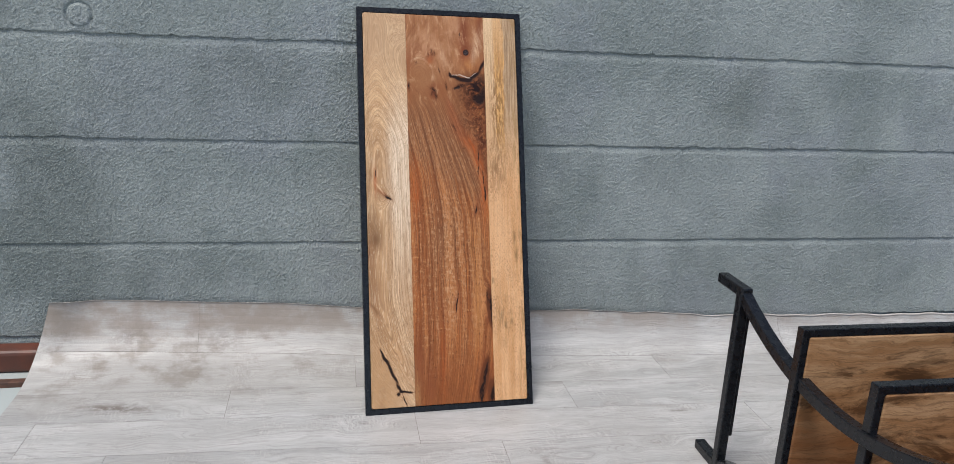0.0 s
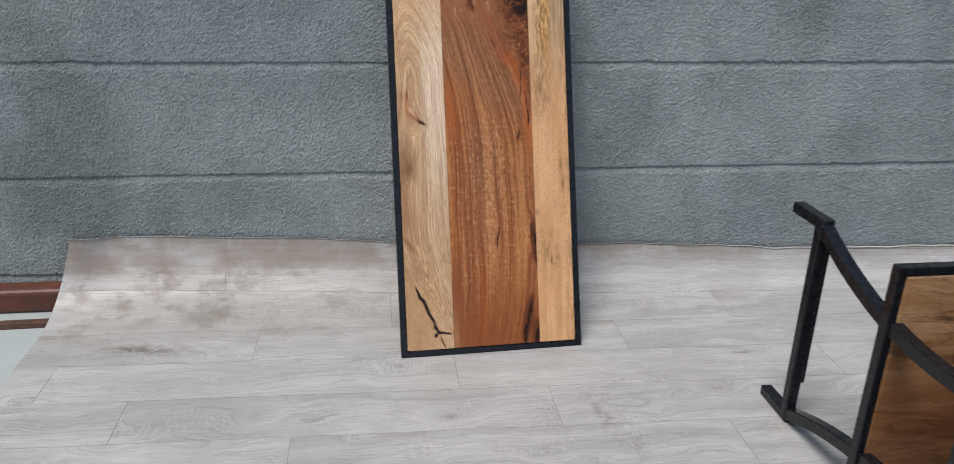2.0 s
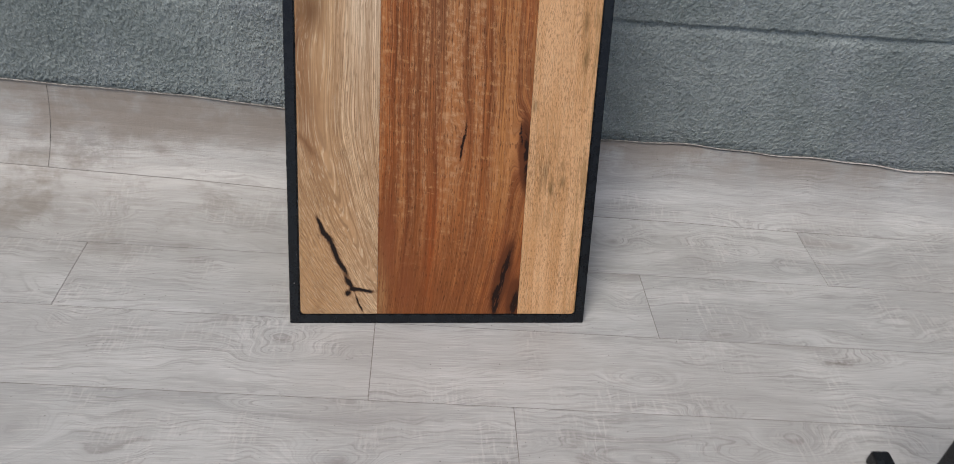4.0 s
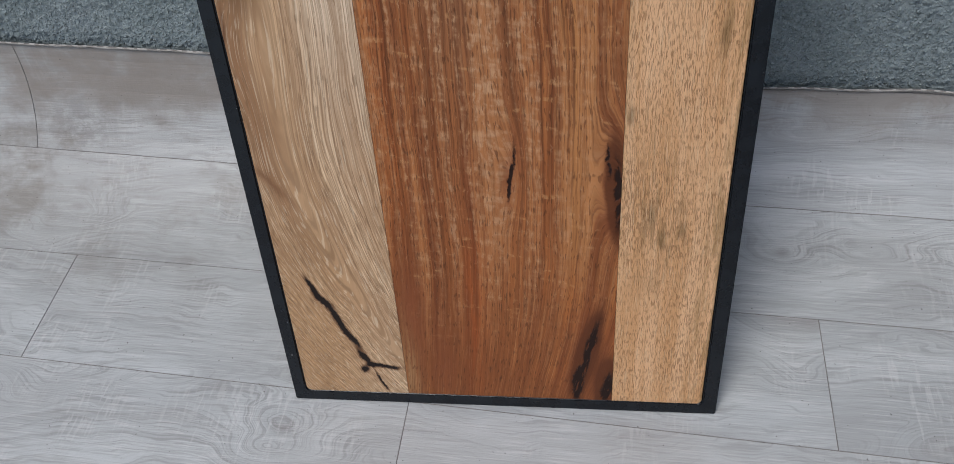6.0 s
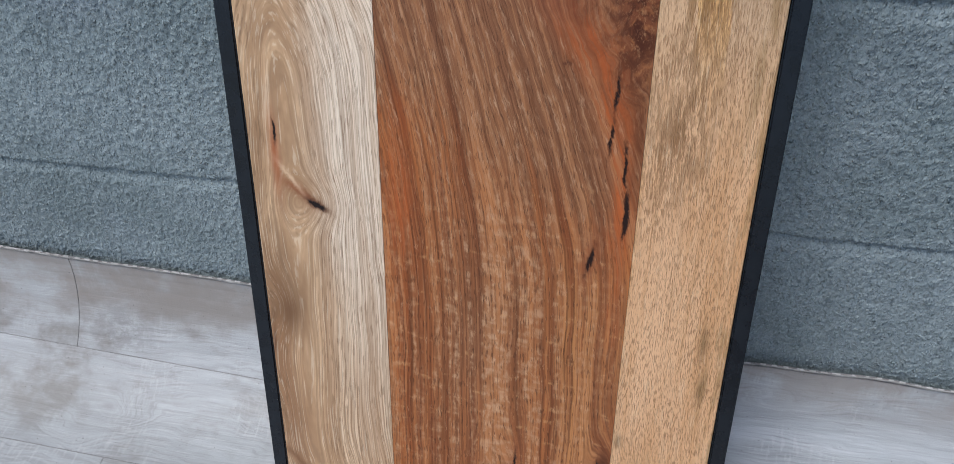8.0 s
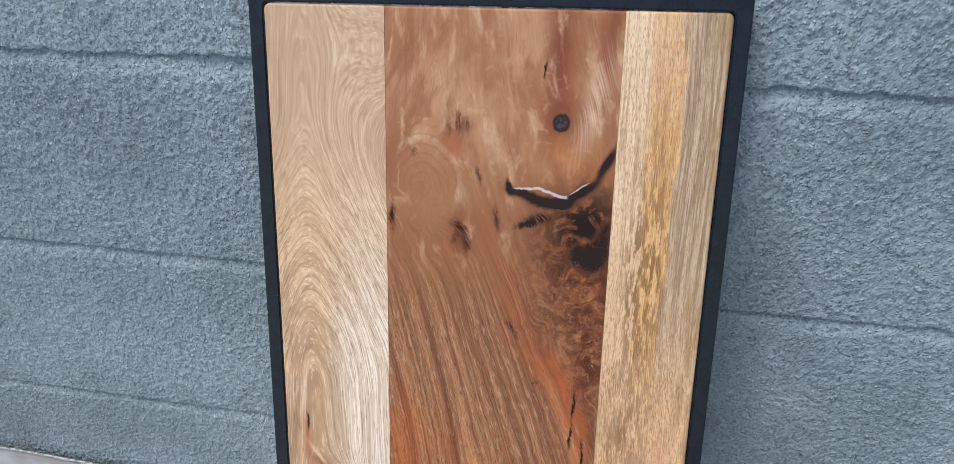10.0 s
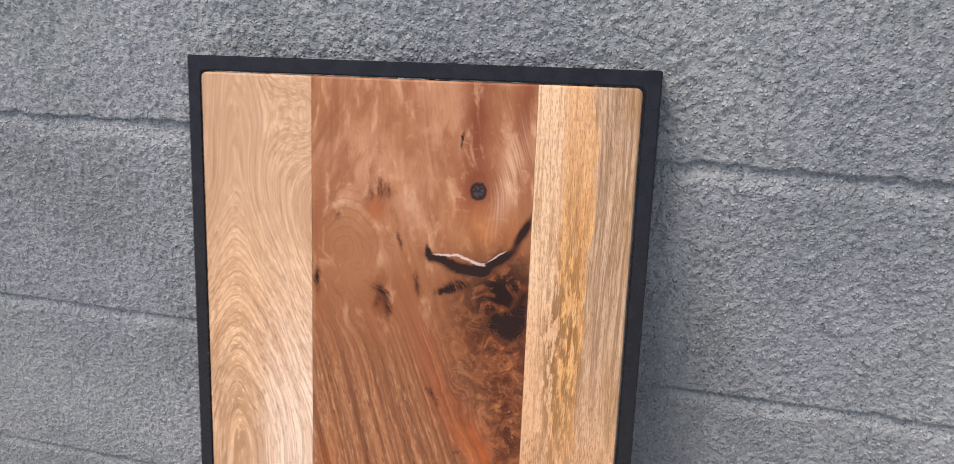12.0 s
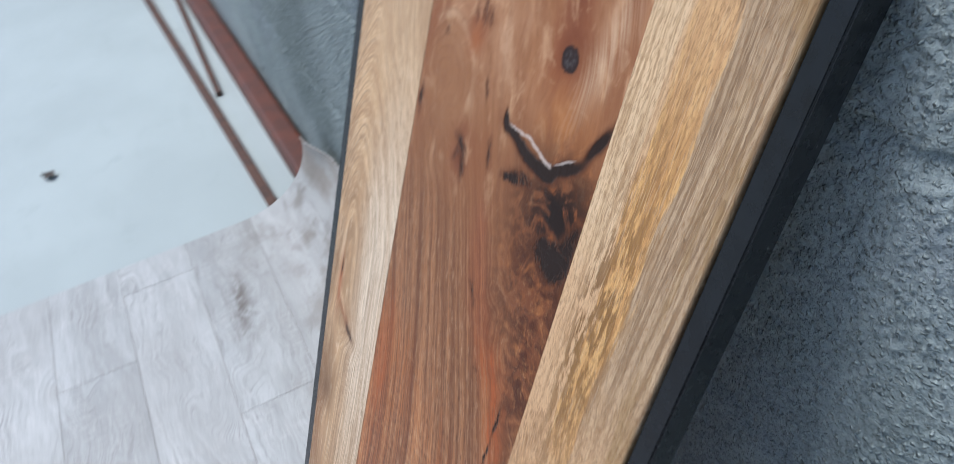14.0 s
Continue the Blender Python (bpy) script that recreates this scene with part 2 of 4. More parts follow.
def brown_board_material():
    """The wide red-brown board with sweeping grain, a burl, a bark split and knots."""
    m = Mat("red_brown_sweeping_grain_wood", 0.36, coat=0.06, spec=0.20)
    u, v = m.x, m.z
    wob = m.noise(u, v * 0.3, 1.3, 8, 3)
    wob2 = m.noise(u, v * 0.30, 5.0, 55, 3)
    up = (v - 0.47).atleast(0.0)
    low = (0.22 - v).atleast(0.0)
    over = (v - 0.84).atleast(0.0)
    sweep = up * up * ((u - 0.134) * 2.6 + 0.45) - over * over * 1.5
    burl = (m.spot(u, v, 0.332, 0.840, 0.075, 0.046) + m.spot(u, v, 0.345, 0.745, 0.050, 0.020) * 0.8).upto(1.0)
    f = (u + sweep + low * low * 2.2 * (u - 0.02) + (wob - 0.5) * 0.022 + (wob2 - 0.5) * 0.005
         + burl * (m.noise(u, v, 2.0, 26, 3) - 0.5) * 0.16
         + 0.050 * m.spot(u, v, 0.170, 0.930, 0.060, 0.040) * m.noise(u, v, 39.0, 30, 2).ramp(0.3, 0.7, 0.4, 1.5)
         - 0.045 * m.spot(u, v, 0.303, 0.995, 0.040, 0.032)
         - 0.030 * m.spot(u, v, 0.356, 0.29, 0.055, 0.020)
         - 0.012 * m.spot(u, v, 0.259, 0.298, 0.05, 0.012))
    column = m.noise(f, v * 0.012, 7.0, 95, 4, 0.65)
    band = m.noise(f, v * 0.015, 6.0, 95, 2)
    ring = m.noise(f, v * 0.012, 1.0, 300, 3, 0.65)
    fibre = m.noise(f, v * 0.020, 3.0, 950, 2)
    ticks = m.noise(f, v * 0.13, 29.0, 620, 1)
    wide = m.noise(u, v * 0.45, 9.0, 8, 3)
    top = v.ramp(0.84, 1.00)
    plain = v.ramp(0.76, 0.92, 1.0, 0.25)
    lively = v.ramp(0.06, 0.40, 0.25, 1.0) * v.ramp(0.92, 0.76)
    # warm wood below, greyer wood above a slanting border and in the middle of the board
    warm = m.mix(column.ramp(0.36, 0.64), (0.415, 0.146, 0.043), (0.200, 0.056, 0.017))
    dull = m.mix(column.ramp(0.36, 0.64), (0.300, 0.142, 0.072), (0.165, 0.068, 0.032))
    border = (v + u * 0.6 - 0.772 + (band - 0.5) * 0.16).ramp(-0.03, 0.05) * 0.88
    middle = m.spot(u, v, 0.232, 0.43, 0.20, 0.048) * wide.ramp(0.35, 0.60, 0.45, 0.85)
    col = m.mix((border + middle).upto(0.9), warm, dull)
    col = m.mix(u.ramp(0.170, 0.146) * v.ramp(0.69, 0.64) * v.ramp(0.14, 0.30) * 0.6, col, m.mix(ring.ramp(0.40, 0.60), (0.40, 0.130, 0.034), (0.235, 0.066, 0.018)))
    col = m.mix((u + v * 0.05).ramp(0.300, 0.330) * v.ramp(0.60, 0.48) * v.ramp(0.12, 0.24) * column.ramp(0.60, 0.40, 0.15, 0.65), col, (0.43, 0.205, 0.080))
    col = m.mix(v.ramp(0.30, 0.06) * wide.ramp(0.62, 0.42, 0.15, 0.65), col, (0.190, 0.062, 0.023))
    col = m.mix(m.spot(u, v, 0.140, 0.045, 0.075, 0.010, 2) * ring.ramp(0.36, 0.56) * 0.7, col, (0.46, 0.275, 0.135))
    col = m.mix(top * 0.75, col, m.mix(m.noise(u, v * 0.6, 19.0, 24, 4).ramp(0.36, 0.66), (0.455, 0.250, 0.145), (0.335, 0.155, 0.075)))
    rosy = m.noise(f, v * 0.5, 91.0, 17, 5, 0.65, 0.9)
    col = m.mix(top * rosy.ramp(0.48, 0.64) * 0.65, col, (0.245, 0.095, 0.043))
    col = m.mix(top * rosy.ramp(0.44, 0.32) * 0.6, col, (0.52, 0.325, 0.205))
    # long growth lines
    year = m.rings(f, v, 0.0080, 3.0, 57.0)
    thin = m.rings(f, v, 0.0036, 2.4, 67.0)
    wander = m.noise(f, v * 0.06, 16.0, 60, 2)
    col = m.mix(year.ramp(0.62, 1.0) * wander.ramp(0.36, 0.60, 0.15, 0.72) * v.ramp(0.58, 0.76, 1.0, 0.55) * lively, col, (0.130, 0.045, 0.017))
    col = m.mix(thin.ramp(0.45, 1.0) * wander.ramp(0.62, 0.42, 0.15, 0.55) * lively, col, (0.135, 0.050, 0.020))
    col = m.mix(ring.ramp(0.50, 0.62) * plain * 0.25, col, (0.145, 0.052, 0.020))
    col = m.mix(ring.ramp(0.44, 0.33) * plain * 0.25, col, (0.48, 0.260, 0.130))
    # light broken across the grain, painted into the colour as rippled flecks in the pale columns
    jag = f + (m.noise(u * 0.4, v, 15.0, 210, 2) - 0.5) * 0.0050
    ripple = m.noise(u * 0.22 + f * 0.05, v + u * 0.15, 35.0, 135, 2)
    flecks = m.noise(jag, v * 0.26, 4.0, 240, 3, 0.6)
    dashes = m.noise(jag, v * 0.14, 51.0, 420, 3, 0.6)
    pale_column = band.ramp(0.42, 0.55)
    calm = v.ramp(0.66, 0.56) * v.ramp(0.03, 0.22)
    col = m.mix(pale_column * v.ramp(0.90, 0.70) * v.ramp(0.05, 0.25) * column.ramp(0.62, 0.40, 0.10, 0.38), col, (0.48, 0.215, 0.088))
    col = m.mix(pale_column * calm * m.spot(u, v, 0.225, 0.42, 0.30, 0.10) * ripple.ramp(0.40, 0.56, 0.25, 1.0) * flecks.ramp(0.38, 0.64) * 0.72, col, (0.53, 0.325, 0.190))
    col = m.mix(ripple.ramp(0.58, 0.70) * calm * flecks.ramp(0.44, 0.60) * 0.45, col, (0.55, 0.300, 0.140))
    col = m.mix(pale_column * v.ramp(0.56, 0.68) * v.ramp(0.88, 0.78) * dashes.ramp(0.46, 0.66) * 0.45, col, (0.47, 0.300, 0.190))
    col = m.mix(dashes.ramp(0.60, 0.70) * lively * 0.40, col, (0.50, 0.310, 0.185))
    col = m.mix(fibre.ramp(0.50, 0.64) * plain * 0.35, col, (0.13, 0.048, 0.018))
    col = m.mix(fibre.ramp(0.42, 0.32) * plain * 0.25, col, (0.46, 0.240, 0.115))
    col = m.mix(ticks.ramp(0.60, 0.68) * plain * 0.55, col, (0.085, 0.030, 0.012))
    ru, rv = torn(m, u, v)
    su, sv = torn(m, u, v, 0.45)
    # orange streak
    streak = m.noise(f, v * 0.06, 61.0, 240, 3, 0.6).ramp(0.40, 0.60)
    for u0, v0, le, wi, an, k in ((0.268, 0.796, 0.035, 0.008, -28, 0.35), (0.303, 0.740, 0.040, 0.015, -36, 1.0), (0.330, 0.690, 0.050, 0.014, -12, 1.0), (0.343, 0.615, 0.060, 0.009, -3, 0.9), (0.345, 0.530, 0.06, 0.008, 0, 0.6), (0.215, 0.15, 0.12, 0.012, 2, 0.4), (0.150, 0.60, 0.08, 0.010, 0, 0.6)):
        col = m.mix(m.spot(ru, rv, u0, v0, le, wi, an) * streak.atleast(0.35) * k, col, (0.42, 0.096, 0.017))
    for u0, v0, le, wi, an, k in ((0.345, 0.735, 0.060, 0.014, 0, 0.75), (0.352, 0.660, 0.060, 0.006, 0, 0.7), (0.285, 0.765, 0.040, 0.007, -36, 0.5)):
        col = m.mix(m.spot(ru, rv, u0, v0, le, wi, an) * streak * k, col, (0.120, 0.038, 0.014))
    # knots' halos
    for u0, v0, le, wi, an, k in ((0.258, 0.295, 0.040, 0.008, 7, 0.6), (0.350, 0.285, 0.060, 0.012, 0, 0.85), (0.328, 0.080, 0.060, 0.014, 8, 0.8), (0.350, 0.050, 0.050, 0.010, 4, 0.7), (0.150, 0.130, 0.060, 0.012, 0, 0.7), (0.178, 0.060, 0.06, 0.012, 0, 0.5), (0.320, 0.547, 0.030, 0.008, 8, 0.6), (0.300, 1.05, 0.08, 0.018, 0, 0.8), (0.342, 1.06, 0.06, 0.012, 8, 0.7), (0.140, 0.93, 0.07, 0.010, 0, 0.7), (0.235, 0.885, 0.030, 0.022, 0, 0.5), (0.303, 0.995, 0.024, 0.020, 0, 0.9), (0.325, 0.950, 0.022, 0.035, 30, 0.5), (0.199, 0.980, 0.022, 0.014, 0, 0.35), (0.209, 0.878, 0.022, 0.014, 10, 0.75)):
        col = m.mix(m.spot(ru, rv, u0, v0, le, wi, an) * k, col, (0.24, 0.075, 0.030))
    col = m.mix(v.ramp(0.79, 0.87) * v.ramp(0.985, 0.92) * 0.45, col, (0.270, 0.112, 0.046))
    # rosy streak and smudged knots near the top, with glints painted as pale wisps between them
    for u0, v0, le, wi, an, k in ((0.300, 1.060, 0.060, 0.011, 2, 0.75), (0.346, 1.075, 0.035, 0.007, 10, 0.6), (0.306, 1.000, 0.016, 0.014, 0, 0.7), (0.205, 0.982, 0.012, 0.008, 0, 0.42), (0.192, 0.977, 0.012, 0.004, 0, 0.40), (0.210, 0.876, 0.018, 0.009, 5, 0.7)):
        col = m.mix(m.spot(ru, rv, u0, v0, le, wi, an) * k, col, (0.165, 0.045, 0.020))
    wisp = m.noise(u + (f - u) * 0.4, v * 0.45, 87.0, 48, 4, 0.6, 0.5)
    col = m.mix(wisp.ramp(0.52, 0.70) * v.ramp(0.80, 0.90) * 0.55, col, (0.56, 0.350, 0.210))
    col = m.mix(wisp.ramp(0.46, 0.30) * v.ramp(0.80, 0.90) * 0.50, col, (0.24, 0.092, 0.038))
    # small highlights painted into the colour of the upper wood
    glint = m.noise(u, v, 97.0, 60, 4, 0.6, 1.2)
    col = m.mix(glint.ramp(0.58, 0.74) * wide.ramp(0.40, 0.55) * v.ramp(0.80, 0.90) * 0.30, col, (0.60, 0.400, 0.255))
    # a smooth round figure ringed by pale arcs, beside the upper knots
    au, av = (u - 0.170) / 0.036 + (wob2 - 0.5) * 0.5, (v - 0.925) / 0.046 + (wob - 0.5) * 0.6
    arc = (au * au + av * av).op("SQRT")
    col = m.mix(arc.ramp(1.10, 0.75) * 0.40, col, (0.300, 0.140, 0.066))
    col = m.mix(arc.ramp(0.90, 1.02) * arc.ramp(1.16, 1.06) * v.ramp(0.905, 0.940) * wisp.ramp(0.40, 0.60) * 0.40, col, (0.56, 0.385, 0.250))
    col = m.mix((arc * 30.0).op("SINE").ramp(0.5, 1.0) * arc.ramp(1.7, 1.1) * v.ramp(0.900, 0.935) * 0.30, col, (0.23, 0.098, 0.044))
    # smoky streaks rising to the right in the upper corner, a warm glow between the round knot and the split
    smoke = m.noise(u - v * 0.55, (v + u * 0.55) * 0.10, 95.0, 95, 4, 0.6)
    col = m.mix(smoke.ramp(0.48, 0.64) * u.ramp(0.235, 0.150) * v.ramp(0.97, 1.02) * 0.6, col, (0.225, 0.098, 0.046))
    col = m.mix(m.spot(ru, rv, 0.318, 0.952, 0.024, 0.034, 20) * wisp.ramp(0.35, 0.60, 0.4, 1.0) * 0.65, col, (0.42, 0.165, 0.050))
    col = m.mix(m.spot(ru, rv, 0.200, 0.968, 0.014, 0.010, 0) * 0.7, col, (0.33, 0.105, 0.036))
    col = m.mix(m.spot(ru, rv, 0.334, 1.010, 0.050, 0.010, 14) * ring.ramp(0.38, 0.60) * 0.7, col, (0.56, 0.395, 0.265))
    # rosy wedge that opens downwards into the orange streak
    for u0, v0, le, wi, an, k in ((0.256, 0.838, 0.024, 0.007, -18, 0.9), (0.264, 0.810, 0.036, 0.013, -22, 0.7), (0.276, 0.776, 0.036, 0.016, -30, 0.6)):
        col = m.mix(m.spot(su, sv, u0, v0, le, wi, an) * k, col, m.mix(ring.ramp(0.38, 0.62), (0.345, 0.130, 0.056), (0.195, 0.062, 0.030)))
    # dark hearts low on the board
    heart = m.spot(su, sv, 0.328, 0.078, 0.058, 0.0110, 11) + m.spot(su, sv, 0.349, 0.040, 0.036, 0.0100, 6) + m.spot(su, sv, 0.352, 0.278, 0.050, 0.0095, -3)
    col = m.mix(heart.ramp(0.12, 0.45) * 0.85, col, (0.115, 0.036, 0.014))
    # burl under the split
    curl = m.noise(u, v, 1.0, 46, 5, 0.66, 1.3)
    wave = m.noise(u + (curl - 0.5) * 0.02, v * 0.7, 71.0, 105, 5, 0.68, 1.0)
    stain = m.spot(ru, rv, 0.334, 0.890, 0.038, 0.036)
    col = m.mix(burl * 0.92, col, (0.170, 0.052, 0.019))
    col = m.mix(burl * wave.ramp(0.50, 0.32) * 0.75, col, (0.41, 0.168, 0.060))
    col = m.mix(burl * curl.ramp(0.42, 0.58) * 0.92, col, (0.072, 0.018, 0.006))
    hair = m.noise(u + (wave - 0.5) * 0.03, v + (curl - 0.5) * 0.05, 77.0, 330, 2)
    col = m.mix(burl * hair.ramp(0.58, 0.68) * 0.45, col, (0.52, 0.300, 0.150))
    col = m.mix(stain * 0.75, col, (0.105, 0.032, 0.012))
    col = m.mix(stain * wave.ramp(0.50, 0.36) * 0.80, col, (0.38, 0.115, 0.030))
    col = m.mix(stain * 1.2 * curl.ramp(0.38, 0.52) * 0.97, col, (0.020, 0.007, 0.004))
    dark = m.spot(ru, rv, 0.340, 0.862, 0.014, 0.017, 20) * 1.1 + m.spot(ru, rv, 0.350, 0.885, 0.022, 0.007, 10) * 0.8 + m.spot(ru, rv, 0.275, 0.893, 0.0045, 0.010, 0) * 0.9 + m.spot(ru, rv, 0.330, 0.862, 0.009, 0.012, 0) * 0.7 + m.spot(ru, rv, 0.288, 0.899, 0.006, 0.014, 0) * 0.7
    split = m.spot(su, sv, 0.310, 0.914, 0.006, 0.010, 0) * 0.6
    # bark split: two arms meeting in a shallow V
    for u0, v0, le, wi, an in ((0.272, 0.9225, 0.0048, 0.017, 14), (0.297, 0.9155, 0.0056, 0.017, 0), (0.325, 0.927, 0.0056, 0.019, -34), (0.349, 0.957, 0.018, 0.0048, 28), (0.256, 0.930, 0.008, 0.0028, -14)):
        split = split + m.spot(su, sv, u0, v0, le, wi, an) * 1.1
    for u0, v0, le, wi, an, k in ((0.259, 0.298, 0.028, 0.0018, 7, 1.0), (0.2565, 0.282, 0.016, 0.0016, 10, 0.8), (0.344, 0.308, 0.018, 0.0018, -4, 0.9), (0.354, 0.272, 0.048, 0.0056, -3, 0.9), (0.332, 0.092, 0.046, 0.0056, 12, 0.85), (0.321, 0.040, 0.030, 0.0068, 6, 0.85), (0.351, 0.036, 0.026, 0.0072, 8, 1.0),
                                  (0.3205, 0.547, 0.015, 0.0026, 10, 0.9), (0.263, 0.780, 0.012, 0.0030, -38, 0.6), (0.331, 0.701, 0.016, 0.0017, 0, 1.0), (0.3300, 0.661, 0.013, 0.0015, 3, 1.0), (0.343, 0.636, 0.020, 0.0017, -4, 1.0), (0.347, 0.592, 0.024, 0.0022, 0, 1.0), (0.290, 0.721, 0.003, 0.005, 0, 0.45),
                                  (0.139, 0.893, 0.014, 0.0040, 0, 0.75), (0.206, 0.992, 0.011, 0.0036, 0, 0.52), (0.213, 0.988, 0.009, 0.0030, 0, 0.42), (0.195, 0.985, 0.009, 0.004, 0, 0.36), (0.162, 0.961, 0.006, 0.004, 0, 0.4), (0.207, 0.887, 0.0045, 0.012, 20, 0.55), (0.214, 0.870, 0.014, 0.0050, -10, 0.60), (0.204, 0.876, 0.009, 0.004, 15, 0.45),
                                  (0.245, 0.895, 0.014, 0.0034, -6, 0.55), (0.226, 0.940, 0.010, 0.0026, -10, 0.5), (0.286, 1.041, 0.009, 0.0014, 8, 0.8)):
        dark = dark + m.spot(ru, rv, u0, v0, le, wi, an) * k
    dark = dark * m.noise(f, v * 0.20, 81.0, 330, 2, 0.6).ramp(0.30, 0.52, 0.35, 1.15) + split
    col = m.mix(dark.ramp(0.05, 0.50) * 0.75, col, (0.11, 0.036, 0.014))
    crack = dark.ramp(0.38, 0.80)
    col = m.mix(crack * 0.95, col, (0.022, 0.010, 0.007))
    # round resin-filled knot
    eye = m.spot(su, sv, 0.304, 0.994, 0.0085, 0.0072)
    col = m.mix(eye.ramp(0.20, 0.40), col, (0.035, 0.018, 0.016))
    col = m.mix(eye.ramp(0.45, 0.70) * m.noise(u, v, 3.0, 260, 2).ramp(0.40, 0.60), col, (0.075, 0.060, 0.060))
    # pale resin lip along the split
    lip = (m.spot(su, sv, 0.272, 0.9285, 0.0013, 0.013, 0) + m.spot(su, sv, 0.292, 0.9275, 0.0015, 0.010, 14) + m.spot(su, sv, 0.306, 0.9225, 0.0018, 0.008, 8) + m.spot(su, sv, 0.324, 0.9315, 0.0009, 0.013, -34)).ramp(0.3, 0.7)
    col = m.mix(lip * 0.80, col, (0.54, 0.46, 0.41))
    return m.finish(m.deepen(col, 1.16, 0.5035, 0.98, 1.19), ring.ramp(0.3, 0.7, 0.28, 0.42), ring * -0.12 + fibre * -0.25 - crack * 1.0 + burl * curl * 0.8, 0.0005)


def tan_board_material():
    """The narrow yellow-tan board flecked with short dark pores."""
    m = Mat("yellow_tan_flecked_wood", 0.46, coat=0.04, spec=0.28)
    u, v = m.x, m.z
    wob = m.noise(u, v * 0.25, 2.3, 14, 2)
    f = u + (wob - 0.5) * 0.014 + (m.noise(u * 0.5, v, 73.0, 230, 2) - 0.5) * 0.0009
    broad = m.noise(f, v * 0.04, 7.0, 70, 3)
    pores = m.noise(f, v * 0.15, 3.0, 820, 3, 0.6)
    pores2 = m.noise(f, v * 0.17, 13.0, 1150, 1, 0.5)
    thick = m.noise(u, v * 0.5, 43.0, 20, 3)
    dash = m.noise(f, v * 0.16, 53.0, 200, 4, 0.65)
    blot = m.noise(f, v * 0.12, 5.0, 90, 4, 0.65)
    fibre = m.noise(f, v * 0.03, 33.0, 1000, 2)
    lines = m.noise(f, v * 0.02, 63.0, 330, 3, 0.6)
    high = v.ramp(0.60, 0.80)
    col = m.mix(broad.ramp(0.34, 0.66), (0.67, 0.388, 0.205), (0.57, 0.298, 0.132))
    col = m.mix(high * 0.7, col, (0.58, 0.375, 0.212))
    ur = f + (m.noise(f, v * 0.10, 83.0, 190, 3, 0.6) - 0.5) * 0.022 + (m.noise(u, v * 0.4, 85.0, 14, 3) - 0.5) * 0.022
    grey = ur.ramp(0.411, 0.4145) * v.ramp(0.68, 0.88)
    col = m.mix(grey * 0.9, col, m.mix(lines.ramp(0.42, 0.58), (0.44, 0.305, 0.190), (0.235, 0.150, 0.088)))
    gold = ur.ramp(0.3865, 0.3890) * ur.ramp(0.4150, 0.4110) * v.ramp(0.66, 0.80)
    col = m.mix(gold * v.ramp(1.08, 0.94, 0.35, 0.9), col, m.mix(lines.ramp(0.40, 0.60), (0.62, 0.345, 0.120), (0.50, 0.240, 0.070)))
    cream = ur.ramp(0.3850, 0.3815) * v.ramp(0.84, 0.93)
    col = m.mix(cream * 0.85, col, m.mix(lines.ramp(0.44, 0.62), (0.69, 0.490, 0.300), (0.52, 0.340, 0.190)))
    ragged = m.spot(u, v, 0.400, 0.86, 0.13, 0.016, -1)
    col = m.mix(ragged * dash.ramp(0.46, 0.53) * 0.95, col, (0.24, 0.112, 0.028))
    col = m.mix(m.spot(u, v, 0.382, 0.850, 0.085, 0.010, 0) * dash.ramp(0.47, 0.53) * 0.92, col, (0.200, 0.095, 0.030))
    col = m.mix(m.spot(u, v, 0.388, 0.790, 0.060, 0.012, 0) * dash.ramp(0.46, 0.52) * 0.8, col, (0.25, 0.120, 0.032))
    col = m.mix(m.spot(u, v, 0.392, 0.24, 0.07, 0.03) * dash.ramp(0.48, 0.60) * 0.6, col, (0.24, 0.135, 0.055))
    col = m.mix(m.spot(u, v, 0.385, 0.67, 0.07, 0.03) * dash.ramp(0.40, 0.58) * 0.85, col, (0.26, 0.135, 0.058))
    col = m.mix(u.ramp(0.425, 0.440) * blot.ramp(0.45, 0.6) * 0.6, col, (0.27, 0.155, 0.055))
    col = m.mix(lines.ramp(0.54, 0.66) * 0.30, col, (0.33, 0.185, 0.085))
    ru, rv = torn(m, u, v, 0.6)
    for u0, v0, le in ((0.396, 0.222, 0.010), (0.384, 0.252, 0.012), (0.412, 0.235, 0.008), (0.432, 0.42, 0.014), (0.362, 0.35, 0.008), (0.428, 0.47, 0.018)):
        col = m.mix(m.spot(ru, rv, u0, v0, le, 0.0040, 2) * 0.7, col, (0.15, 0.085, 0.030))
    speck = (pores + (thick - 0.5) * 0.16 + m.spot(u, v, 0.378, 0.67, 0.06, 0.022) * 0.07 + m.spot(u, v, 0.385, 0.25, 0.05, 0.03) * 0.04).ramp(0.52, 0.62)
    col = m.mix(speck * v.ramp(0.72, 0.84, 0.60, 0.30) * m.noise(u, v * 0.6, 59.0, 34, 3).ramp(0.32, 0.62, 0.35, 1.1), col, (0.26, 0.120, 0.044))
    col = m.mix(pores2.ramp(0.57, 0.64) * 0.5, col, (0.33, 0.18, 0.08))
    col = m.mix(fibre.ramp(0.44, 0.34) * 0.30, col, (0.70, 0.52, 0.33))
    return m.finish(m.deepen(col, 1.08, 0.503, 0.96, 1.09), broad.ramp(0.3, 0.7, 0.38, 0.50), speck * -0.6 + fibre * 0.2, 0.0004)


